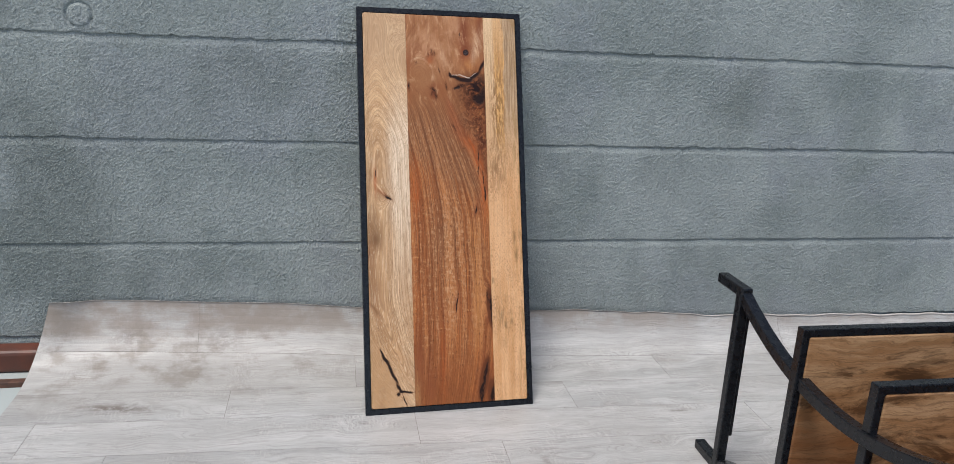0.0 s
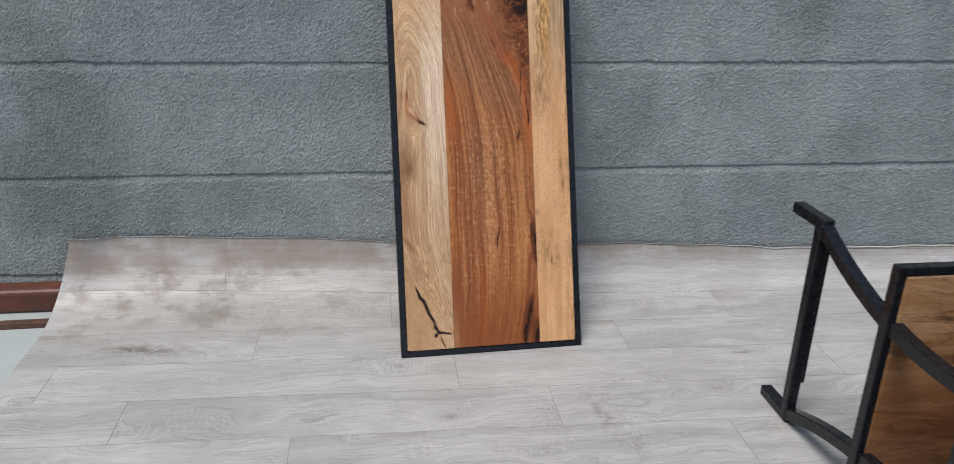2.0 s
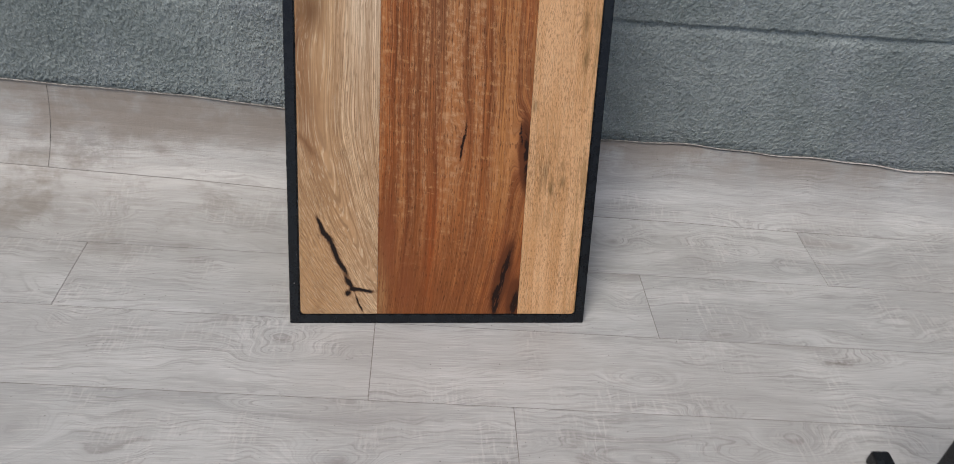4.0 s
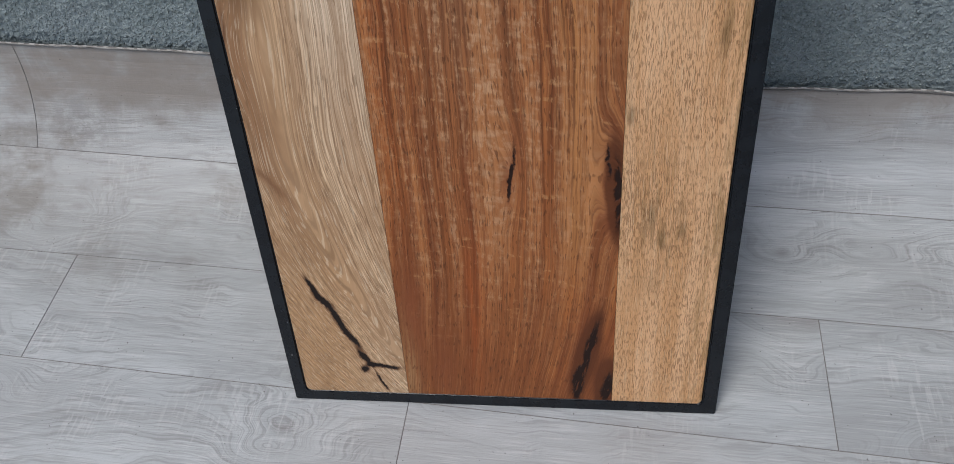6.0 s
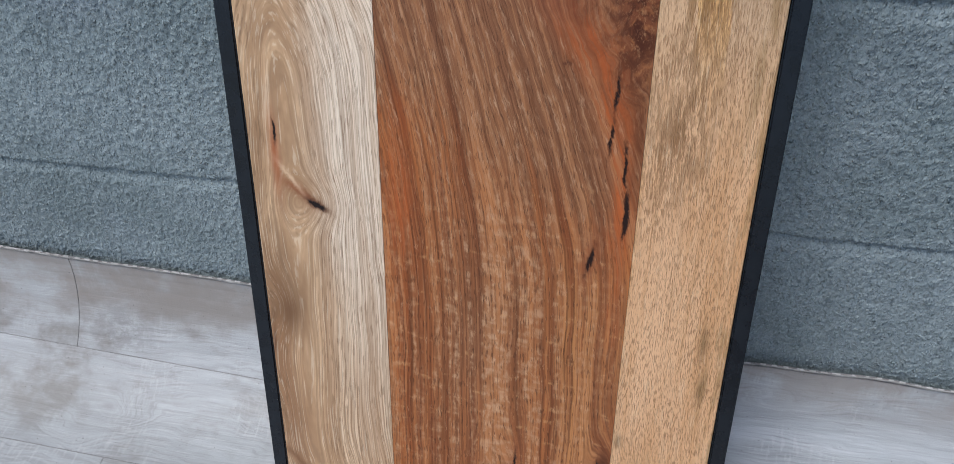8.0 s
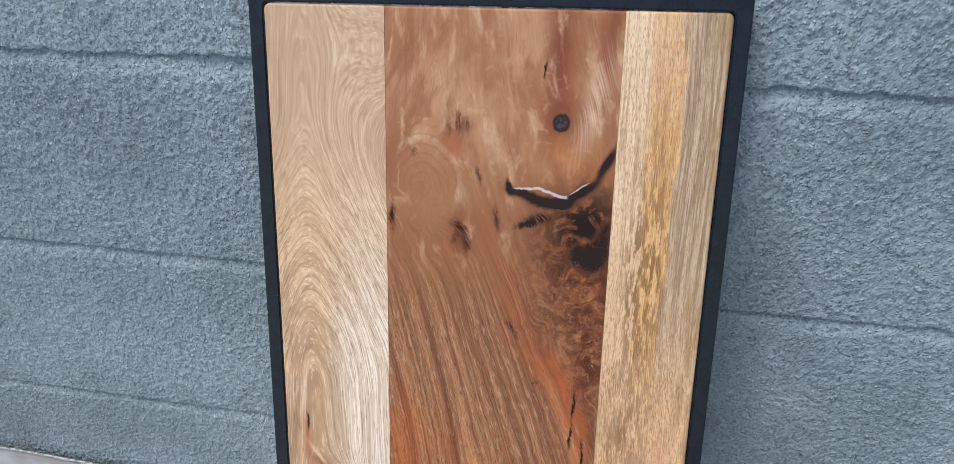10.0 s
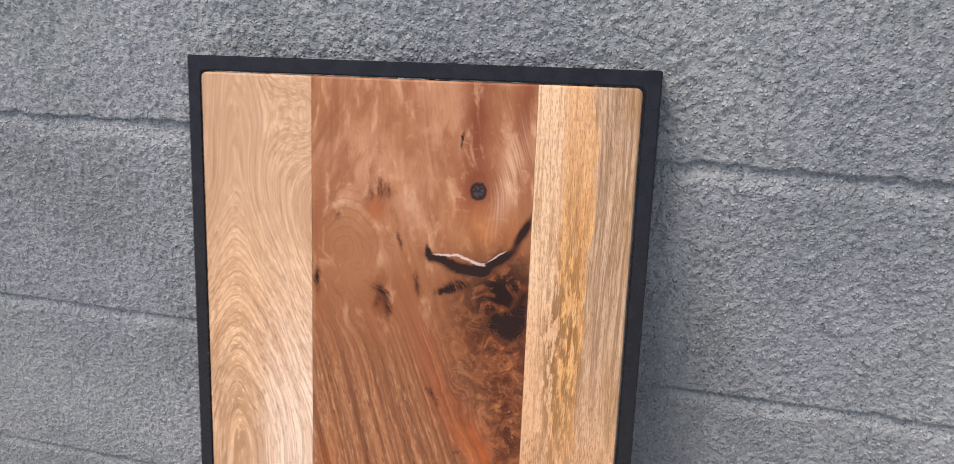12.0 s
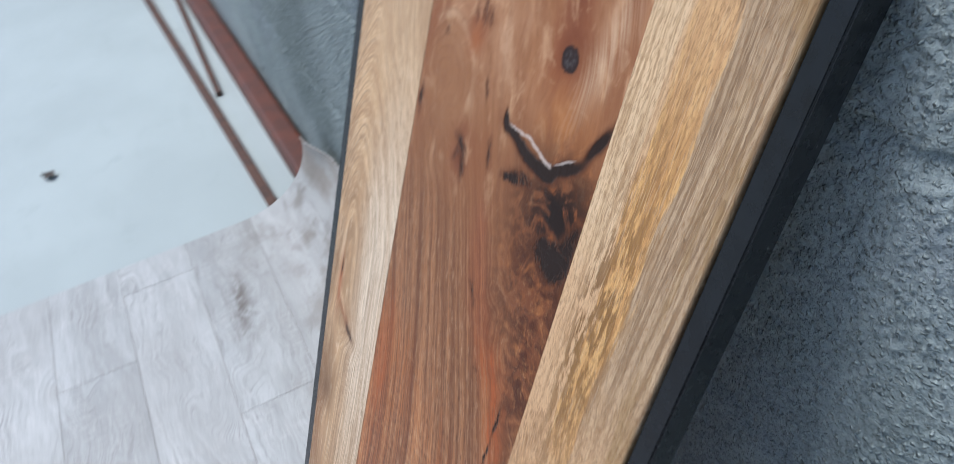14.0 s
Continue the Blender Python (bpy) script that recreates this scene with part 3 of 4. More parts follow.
def side_wood_material(name, dark):
    """Wood of the small table's boards, grain along x."""
    m = Mat(name, 0.36, coat=0.08, spec=0.3)
    u, v = m.z + m.y * 0.7, m.x + m.y * 1.3
    wob = m.noise(v * 0.45, u, 3.0, 7, 3, 0.5)
    f = u + (wob - 0.5) * 0.09 + (m.noise(v * 0.5, u, 13.0, 30, 4, 0.6) - 0.5) * 0.030
    cloud = m.noise(v * 0.45, u * 1.5, 25.0, 8.5, 6, 0.68, 0.8)
    broad = m.noise(f, v * 0.10, 5.0, 30, 4, 0.65)
    ring = m.noise(f, v * 0.05, 4.0, 170, 3, 0.65)
    fibre = m.noise(f, v * 0.06, 3.0, 700, 2)
    a, b, c = ((0.43, 0.262, 0.140), (0.290, 0.150, 0.068), (0.052, 0.024, 0.011)) if dark else ((0.60, 0.31, 0.135), (0.47, 0.215, 0.080), (0.24, 0.090, 0.032))
    col = m.mix(broad.ramp(0.38, 0.60), a, b)
    col = m.mix(cloud.ramp(0.47, 0.58) * broad.ramp(0.38, 0.58, 0.40, 1.0) * 0.88, col, c)
    year = m.rings(f, v, 0.014, 2.6, 31.0)
    col = m.mix(year.ramp(0.60, 1.0) * cloud.ramp(0.40, 0.60, 0.06, 0.30), col, c)
    # the dark boards turn darker and redder towards their lower edge
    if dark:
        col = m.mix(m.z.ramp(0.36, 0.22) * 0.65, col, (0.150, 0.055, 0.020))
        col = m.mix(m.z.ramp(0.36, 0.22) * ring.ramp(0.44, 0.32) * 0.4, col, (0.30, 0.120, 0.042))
    col = m.mix(ring.ramp(0.52, 0.64) * 0.35, col, c)
    col = m.mix(fibre.ramp(0.52, 0.66) * 0.30, col, c)
    return m.finish(col, ring.ramp(0.3, 0.7, 0.28, 0.42), fibre * 0.2 + ring * 0.1, 0.0004)


# ---- materials: wall, floor, rods ----
def plaster_material():
    m = Mat("grey_painted_roughcast", 0.75, spec=0.35)
    x, y, z = m.x, m.y, m.z
    wx = x + (m.noise(x, y, z, 260, 2) - 0.5) * 0.003
    wz = z + (m.noise(x, y + 5.0, z, 260, 2) - 0.5) * 0.003
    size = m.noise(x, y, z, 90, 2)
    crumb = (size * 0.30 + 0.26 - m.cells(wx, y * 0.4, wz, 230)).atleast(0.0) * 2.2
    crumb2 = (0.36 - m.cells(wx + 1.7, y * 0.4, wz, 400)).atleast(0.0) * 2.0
    fine = m.noise(x, y, z, 620, 3, 0.65)
    mid = m.noise(x, y, z, 120, 3, 0.6)
    patch = m.noise(x, y, z, 2.6, 4, 0.6)
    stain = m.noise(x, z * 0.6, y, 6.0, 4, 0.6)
    col = m.mix(patch.ramp(0.32, 0.66), (0.242, 0.284, 0.283), (0.345, 0.392, 0.390))
    col = m.mix(m.noise(x, z, 44.0, 3.4, 3, 0.55).ramp(0.48, 0.62) * 0.45, col, (0.285, 0.318, 0.352))
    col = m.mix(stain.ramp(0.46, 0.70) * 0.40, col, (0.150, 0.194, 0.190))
    # a few darker spots, and a broad darker area towards the left end
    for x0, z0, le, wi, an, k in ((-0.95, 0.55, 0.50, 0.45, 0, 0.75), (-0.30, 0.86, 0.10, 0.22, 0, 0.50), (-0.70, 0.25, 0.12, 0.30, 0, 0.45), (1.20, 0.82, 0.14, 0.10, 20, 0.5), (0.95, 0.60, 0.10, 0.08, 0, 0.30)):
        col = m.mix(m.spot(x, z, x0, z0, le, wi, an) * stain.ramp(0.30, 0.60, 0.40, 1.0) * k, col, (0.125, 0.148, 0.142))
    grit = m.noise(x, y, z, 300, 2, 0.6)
    # mixed crumb tones, with lit tops and shaded pits painted into the colour
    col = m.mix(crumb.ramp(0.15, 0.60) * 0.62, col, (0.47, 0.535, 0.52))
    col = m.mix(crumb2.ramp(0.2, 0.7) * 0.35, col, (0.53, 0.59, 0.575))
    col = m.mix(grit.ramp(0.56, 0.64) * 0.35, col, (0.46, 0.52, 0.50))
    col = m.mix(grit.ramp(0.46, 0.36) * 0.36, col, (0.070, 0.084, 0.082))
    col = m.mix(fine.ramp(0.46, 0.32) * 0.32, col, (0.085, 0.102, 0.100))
    return m.finish(col, None, crumb * 0.62 + crumb2 * 0.32 + mid * 0.06 + fine * 0.20 + grit * 0.25, 0.0045)


def screed_material():
    m = Mat("pale_blue_grey_painted_screed", 0.6)
    x, y = m.x, m.y
    patch = m.noise(x, y, 0, 1.6, 4)
    spots = m.noise(x, y, 4, 9.0, 4, 0.6)
    dirt = m.noise(x, y * 2.5, 9, 3.0, 4, 0.6)
    fine = m.noise(x, y, 1, 160, 2)
    col = m.mix(patch.ramp(0.35, 0.65), (0.415, 0.465, 0.460), (0.37, 0.415, 0.410))
    col = m.mix(spots.ramp(0.60, 0.75) * 0.3, col, (0.30, 0.34, 0.34))
    col = m.mix(dirt.ramp(0.56, 0.70) * 0.25, col, (0.33, 0.37, 0.36))
    return m.finish(col, None, fine, 0.0006)


def vinyl_material():
    """Printed grey oak, grain along x; each plank takes its own stretch of the print."""
    m = Mat("greige_oak_print_vinyl", 0.46)
    x, y = m.x, m.y + m.z * 0.9
    r = m.rand
    ox, oy = x + r * 31.0, y + r * 7.0
    wob = m.noise(ox * 0.5, oy, 0.0, 6, 4, 0.55)
    knots = m.noise(ox * 1.1, oy * 2.6, 3.0, 3.4, 1)
    f = oy + (wob - 0.5) * 0.13 + knots.ramp(0.56, 0.80) * 0.10 + (m.noise(ox * 0.6, oy, 8.0, 60, 2) - 0.5) * 0.005
    core = None
    for x0, y0, wi in ((-0.400, 2.267, 0.050), (0.557, 2.247, 0.045), (-0.005, 1.965, 0.060), (0.100, 1.742, 0.060), (0.740, 1.795, 0.055)):
        f = f + m.spot(x, y, x0, y0, 0.030, wi) * 0.075
        eye = m.spot(x, y, x0, y0, 0.007, wi * 0.25)
        core = eye if core is None else core + eye
    ring = m.noise(f, ox * 0.02, 1.0, 230, 3, 0.7)
    rare = m.noise(f, ox * 0.02, 31.0, 60, 2)
    broad = m.noise(f, ox * 0.10, 7.0, 18, 4)
    fibre = m.noise(oy, ox * 0.025, 3.0, 620, 3)
    scrape = m.noise(ox, oy * 0.14, 2.0, 230, 2)
    where = m.noise(ox, oy, 5.0, 9, 3)
    col = m.mix(broad.ramp(0.34, 0.66), (0.462, 0.470, 0.464), (0.332, 0.338, 0.334))
    col = m.mix(r * 0.30, col, (0.54, 0.538, 0.527))
    col = m.mix(ring.ramp(0.49, 0.62) * where.ramp(0.35, 0.62, 0.16, 0.52), col, (0.195, 0.190, 0.184))
    col = m.mix(m.rings(f, ox, 0.011, 2.6, 77.0).ramp(0.55, 1.0) * where.ramp(0.40, 0.62, 0.0, 0.30), col, (0.215, 0.200, 0.188))
    col = m.mix(rare.ramp(0.60, 0.70) * 0.20, col, (0.185, 0.165, 0.15))
    col = m.mix(knots.ramp(0.68, 0.80) * 0.55, col, (0.20, 0.175, 0.16))
    col = m.mix(core * 0.6, col, (0.19, 0.175, 0.165))
    col = m.mix(fibre.ramp(0.50, 0.66) * 0.38, col, (0.255, 0.248, 0.238))
    col = m.mix(fibre.ramp(0.44, 0.32) * 0.35, col, (0.66, 0.63, 0.605))
    col = m.mix(scrape.ramp(0.50, 0.64) * where.ramp(0.46, 0.64) * 0.24, col, (0.66, 0.635, 0.615))
    # mud and smears left on the sheet
    mud = m.noise(x, y, 21.0, 9.0, 5, 0.62)
    near = y.ramp(2.00, 2.34) * x.ramp(0.25, -0.45)
    col = m.mix(near * 0.42, col, (0.32, 0.298, 0.268))
    col = m.mix(near * mud.ramp(0.46, 0.66) * 0.66, col, (0.150, 0.124, 0.095))
    film = m.noise(x, y, 37.0, 3.2, 4, 0.6)
    col = m.mix(film.ramp(0.48, 0.66) * 0.30, col, (0.285, 0.275, 0.262))
    col = m.mix(y.ramp(2.40, 2.52) * mud.ramp(0.34, 0.56) * 0.75, col, (0.27, 0.230, 0.195))
    smear = m.noise(x, y, 27.0, 38.0, 4, 0.65)
    rx, ry = x + (smear - 0.5) * 0.035, y + (mud - 0.5) * 0.05
    for x0, y0, le, wi, an, k in ((-0.660, 2.105, 0.014, 0.085, 8, 0.95), (-0.60, 2.115, 0.03, 0.10, 8, 0.35), (0.435, 1.735, 0.055, 0.012, -18, 0.5), (0.452, 1.690, 0.025, 0.030, -35, 0.4), (0.475, 1.60, 0.035, 0.025, -25, 0.35), (0.878, 1.952, 0.008, 0.030, 0, 0.8), (-0.66, 2.44, 0.05, 0.055, 0, 0.55), (-0.40, 2.42, 0.05, 0.05, 0, 0.5)):
        col = m.mix(m.spot(rx, ry, x0, y0, le, wi, an) * smear.ramp(0.38, 0.58) * k, col, (0.13, 0.108, 0.092))
    grit = m.noise(x, y, 33.0, 230, 1).ramp(0.745, 0.78)
    col = m.mix(grit * 0.7, col, (0.08, 0.068, 0.06))
    return m.finish(col, broad.ramp(0.3, 0.7, 0.40, 0.52), ring * -0.5 + fibre * -0.6 + scrape * where * 0.6, 0.0006)


def plain_material(name, a, b, rough=0.6, scale=30.0, depth=0.0006):
    m = Mat(name, rough)
    n = m.noise(m.x, m.y, m.z, scale, 4, 0.6)
    k = m.noise(m.x, m.y, m.z, scale * 6, 3)
    col = m.mix(n.ramp(0.32, 0.68), a, b)
    return m.finish(col, None, n * 0.6 + k * 0.5, depth)


STEEL = steel_material()
PALE, BROWN, TAN = pale_board_material(), brown_board_material(), tan_board_material()
SIDE_DARK, SIDE_LIGHT = side_wood_material("dark_streaked_mango_wood", True), side_wood_material("orange_mango_wood", False)
PLASTER, SCREED, VINYL = plaster_material(), screed_material(), vinyl_material()
BACKING = plain_material("grey_felt_backing", (0.22, 0.20, 0.185), (0.16, 0.145, 0.135), 0.8)
PRIMER = plain_material("red_oxide_primer", (0.125, 0.038, 0.022), (0.085, 0.030, 0.020), 0.5, 18)
RUST = plain_material("brown_rusted_steel", (0.105, 0.048, 0.030), (0.060, 0.030, 0.022), 0.7, 40)
RIM = plain_material("pale_vinyl_edge", (0.52, 0.49, 0.46), (0.40, 0.375, 0.35), 0.6, 60)
CAP = plain_material("black_plastic", (0.02, 0.02, 0.02), (0.03, 0.03, 0.03), 0.6)
CORE = plain_material("grey_concrete_core", (0.17, 0.175, 0.175), (0.12, 0.125, 0.125), 0.9)


# ---- mesh helpers ----
def part(name, bm, material, parent=None, label="", smooth=False):
    """Links a bmesh as one mesh object."""
    me = bpy.data.meshes.new(name)
    bm.to_mesh(me)
    bm.free()
    me.materials.append(material)
    if smooth:
        me.shade_smooth()
    ob = new(name, me)
    if parent is not None:
        ob.parent = parent
    if label:
        ob["label"] = label
    return ob


def box(lo, hi, bevel=0.0, segments=2):
    bm = bmesh.new()
    bmesh.ops.create_cube(bm, size=1)
    for v in bm.verts:
        v.co = Vector([lo[i] + (v.co[i] + 0.5) * (hi[i] - lo[i]) for i in range(3)])
    if bevel:
        bmesh.ops.bevel(bm, geom=bm.edges, offset=bevel, segments=segments, affect="EDGES", profile=0.5)
    return bm


def prism(loop_a, loop_b):
    """A solid between two loops of equal length."""
    bm = bmesh.new()
    a, b = [bm.verts.new(p) for p in loop_a], [bm.verts.new(p) for p in loop_b]
    n = len(a)
    bm.faces.new(a[::-1]), bm.faces.new(b)
    for i in range(n):
        bm.faces.new((a[i], a[(i + 1) % n], b[(i + 1) % n], b[i]))
    bmesh.ops.recalc_face_normals(bm, faces=bm.faces)
    return bm


def swept(points, half_x, half_n, bevel=0.002):
    """A bar of rectangular section along points in a plane of constant x."""
    bm = bmesh.new()
    rings = []
    for i, p in enumerate(points):
        p = Vector(p)
        t = Vector(points[min(i + 1, len(points) - 1)]) - Vector(points[max(i - 1, 0)])
        t.normalize()
        n = Vector((1, 0, 0)).cross(t)
        c = bevel
        sec = [(-half_x + c, -half_n), (half_x - c, -half_n), (half_x, -half_n + c), (half_x, half_n - c), (half_x - c, half_n), (-half_x + c, half_n), (-half_x, half_n - c), (-half_x, -half_n + c)]
        rings.append([bm.verts.new(p + Vector((1, 0, 0)) * a + n * b) for a, b in sec])
    for r, s in zip(rings, rings[1:]):
        for k in range(8):
            bm.faces.new((r[k], r[(k + 1) % 8], s[(k + 1) % 8], s[k]))
    bm.faces.new(rings[0][::-1]), bm.faces.new(rings[-1])
    bmesh.ops.recalc_face_normals(bm, faces=bm.faces)
    return bm


def grid_mesh(name, verts, nx, ny, material, parent, smooth=True):
    """A sheet of nx by ny points, given row by row."""
    idx = np.arange(nx * ny).reshape(ny, nx)
    quads = np.stack([idx[:-1, :-1], idx[:-1, 1:], idx[1:, 1:], idx[1:, :-1]], -1).reshape(-1, 4)
    me = bpy.data.meshes.new(name)
    me.vertices.add(nx * ny)
    me.vertices.foreach_set("co", np.ascontiguousarray(verts, np.float32).ravel())
    me.loops.add(quads.size)
    me.loops.foreach_set("vertex_index", quads.astype(np.int32).ravel())
    me.polygons.add(len(quads))
    me.polygons.foreach_set("loop_start", np.arange(0, quads.size, 4, dtype=np.int32))
    me.update(calc_edges=True)
    if smooth:
        me.shade_smooth()
    me.materials.append(material)
    ob = new(name, me)
    ob.parent = parent
    return ob


# ---- ground and wall ----
WALL_Y = 2.4185
g = bmesh.new()
bmesh.ops.create_grid(g, x_segments=2, y_segments=2, size=60)
for v in g.verts:
    v.co.z = -0.0035
ground = tagged(part("ground", g, SCREED), "pale blue-grey painted concrete yard floor", "ground", kind="structure")


def soft_noise(nx, nz, cell, rng):
    """Smooth random heights over a grid, about cell points per bump."""
    cx, cz = nx // cell + 3, nz // cell + 3
    base = rng.standard_normal((cz, cx))
    gx, gz = np.arange(nx) / cell, np.arange(nz) / cell
    ix, iz = gx.astype(int), gz.astype(int)
    fx, fz = gx - ix, gz - iz
    fx, fz = fx * fx * (3 - 2 * fx), fz * fz * (3 - 2 * fz)
    a = base[iz][:, ix] * (1 - fx) + base[iz][:, ix + 1] * fx
    b = base[iz + 1][:, ix] * (1 - fx) + base[iz + 1][:, ix + 1] * fx
    return a * (1 - fz)[:, None] + b * fz[:, None]


wall = tagged(part("wall_back", box((-6, WALL_Y + 0.03, -0.05), (8, WALL_Y + 0.10, 1.84)), CORE), "grey painted roughcast precast concrete boundary wall", "wall", kind="structure")
COURSES = (-0.05, 0.080, 0.362, 0.667, 0.950, 1.255, 1.555, 1.85)


def crumbs(nx, nz, rng):
    """Heights of a dense roughcast: angular crumbs of many sizes, each about one point wide."""
    big = (rng.random((nz, nx)) < 0.15) * (0.0010 + 0.0022 * rng.random((nz, nx)))
    small = (rng.random((nz, nx)) < 0.30) * (0.0004 + 0.0010 * rng.random((nz, nx)))
    return np.maximum(big, small)


def wall_course(z0, z1, x0, x1, step, seed):
    """One precast panel course with a chamfered upper lip, a ragged lower edge and a roughcast face."""
    rng = np.random.default_rng(seed)
    nx = int((x1 - x0) / step) + 1
    h = z1 - z0
    s = np.concatenate([[0.0, 0.0], np.linspace(0.0, 1.0, max(4, int(h / step))), [1.0]])
    nz = len(s)
    xs = np.linspace(x0, x1, nx)
    edge = soft_noise(nx, 4, max(2, int(0.10 / step)), rng)[0] * 0.0012 + soft_noise(nx, 4, max(2, int(0.014 / step)), rng)[0] * 0.0022 - 0.0016
    for where, rise, at in ((0.950, 0.0035, -0.127), (0.667, -0.0040, -0.440), (0.667, 0.0030, 1.020)):
        edge = edge + rise * (z0 == where) / (1 + np.exp(-np.clip((xs - at) / 0.004, -40, 40))) * np.exp(-np.maximum(xs - at, 0) / 0.5)
    edge = np.maximum(edge, -0.0014)
    lip = soft_noise(nx, 4, max(2, int(0.05 / step)), rng)[0] * 0.003
    X = np.tile(xs, (nz, 1))
    Z = z0 + 0.0010 + edge[None] + s[:, None] * (h - 0.0010 - edge[None])
    Z[-1] = z1 + 0.004
    top = np.clip((Z - (z1 - 0.022 + lip[None])) / 0.022, 0, 1)
    Y = np.full((nz, nx), WALL_Y) + 0.0050 * top ** 0.9
    rough = soft_noise(nx, nz, 4, rng) * 0.00015 + crumbs(nx, nz, rng) + rng.standard_normal((nz, nx)) * 0.00025 + soft_noise(nx, nz, 60, rng) * 0.0005
    far = np.hypot(X + 0.744, Z - 0.995)
    rough = rough - 0.006 * np.exp(-((far - 0.033) / 0.004) ** 2) * (Z - 0.97 - 0.4 * (X + 0.744) > 0) + 0.003 * (far < 0.028)
    Y = Y - rough * (step < 0.01)
    Y[0], Y[1] = WALL_Y + 0.006, WALL_Y + 0.0015
    Z[0], Z[1] = Z[2] + 0.001, Z[2] - 0.0005
    Y[-1] = WALL_Y + 0.0062
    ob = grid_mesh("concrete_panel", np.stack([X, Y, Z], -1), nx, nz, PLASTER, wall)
    return ob


for n, (z0, z1) in enumerate(zip(COURSES, COURSES[1:])):
    fine = 0.0026 if n < 6 else 0.02
    ends = (-1.45, 2.50)
    for k, (x0, x1) in enumerate(zip(ends, ends[1:])):
        wall_course(z0, z1, x0 + 0.0025 * k, x1, fine, 10 + n + 100 * k)
    wall_course(z0, z1, -6.0, -1.45, 0.008, 40 + n)
    wall_course(z0, z1, 2.50, 8.0, 0.02, 70 + n)

# ---- vinyl sheet ----
SHEET_X0, SHEET_X1 = -0.925, 2.60
SKEW = -0.030


def top_height(x):
    """How far up the wall the curled edge of the sheet reaches."""
    wave = (0.0022 * math.sin(19.0 * x + 1.0) + 0.0016 * math.sin(47.0 * x)) * (0.25 if x < 0.4 else 1.0)
    return wave + float(np.interp(x, (-0.93, -0.60, -0.45, -0.20, 0.0, 0.54, 0.74, 1.2, 2.0, 2.6), (0.216, 0.201, 0.193, 0.181, 0.160, 0.134, 0.130, 0.097, 0.079, 0.075)))


def on_sheet(x, s, lift):
    """A point of the sheet, s metres from the wall's foot line seen along the sheet; the far edge curls up the wall."""
    top = top_height(x)
    r = top + 0.012
    y0 = 2.404 - r
    peel = 0.035 * math.exp(-((x + 0.92) / 0.10) ** 2)
    if s <= y0:
        return Vector((x, s, lift))
    a = min((s - y0) / r, 1.45)
    rr = r - lift
    y, z = y0 + rr * math.sin(a), r - rr * math.cos(a)
    k = (a / 1.45) ** 2
    return Vector((x + 0.048 * k * math.exp(-((x + 0.92) / 0.12) ** 2), y - peel * k, z))


def sheet_end(x):
    """Length of the sheet at x, to its curled edge."""
    top = top_height(x)
    r = top + 0.012
    return 2.404 - r + r * math.acos(max(-1, 1 - top / r))


def sheet_patch(name, x0, x1, s0, s1, lift, thick, material, parent, step=0.02, skew=True):
    """A patch of the sheet between two lines, following its curl, with real thickness."""
    nx = max(2, int(abs(x1 - x0) / (0.06 if s1 < 2.2 else 0.014)) + 1)
    bm = bmesh.new()
    rows_top, rows_bot = [], []
    ns = max(2, int((s1 - s0) / step) + 1)
    for i in range(ns):
        up, down = [], []
        for k in range(nx):
            x = x0 + (x1 - x0) * k / (nx - 1)
            s = s0 + (s1 - s0) * i / (ns - 1) + (SKEW * x if skew else 0.0)
            s = max(min(s, sheet_end(x)), -1.57)
            wave = 0.0
            up.append(bm.verts.new(on_sheet(x, s, lift + wave)))
            down.append(bm.verts.new(on_sheet(x, s, lift - thick)))
        rows_top.append(up)
        rows_bot.append(down)
    for i in range(ns - 1):
        for k in range(nx - 1):
            bm.faces.new((rows_top[i][k], rows_top[i][k + 1], rows_top[i + 1][k + 1], rows_top[i + 1][k]))
    for i in range(ns - 1):
        bm.faces.new((rows_top[i][0], rows_top[i + 1][0], rows_bot[i + 1][0], rows_bot[i][0]))
        bm.faces.new((rows_bot[i][-1], rows_bot[i + 1][-1], rows_top[i + 1][-1], rows_top[i][-1]))
    for k in range(nx - 1):
        bm.faces.new((rows_bot[0][k], rows_bot[0][k + 1], rows_top[0][k + 1], rows_top[0][k]))
        bm.faces.new((rows_top[-1][k], rows_top[-1][k + 1], rows_bot[-1][k + 1], rows_bot[-1][k]))
    bmesh.ops.remove_doubles(bm, verts=bm.verts, dist=0.0001)
    bmesh.ops.dissolve_degenerate(bm, edges=bm.edges, dist=0.0001)
    return part(name, bm, material, parent)


sheet = tagged(sheet_patch("vinyl_flooring_sheet", SHEET_X0, SHEET_X1, -1.57, 2.9, -0.0007, 0.0022, BACKING, None, skew=False),
               "greige oak-look vinyl flooring sheet, stained, curled up the wall", "vinyl flooring")


def sheet_rim():
    """The pale cut edge of the sheet, rolled slightly forward where it meets the wall."""
    bm = bmesh.new()
    rows = []
    for k in range(241):
        x = SHEET_X0 + (SHEET_X1 - SHEET_X0) * k / 240
        end = sheet_end(x)
        rows.append([bm.verts.new(on_sheet(x, end - back, lift)) for back, lift in ((0.0040, 0.0003), (0.0030, 0.0028), (-0.0018, 0.0028), (-0.0018, -0.0030))])
    for a, b in zip(rows, rows[1:]):
        for i in range(3):
            bm.faces.new((a[i], b[i], b[i + 1], a[i + 1]))
    return part("cut_edge", bm, RIM, sheet, "pale cut edge", smooth=True)


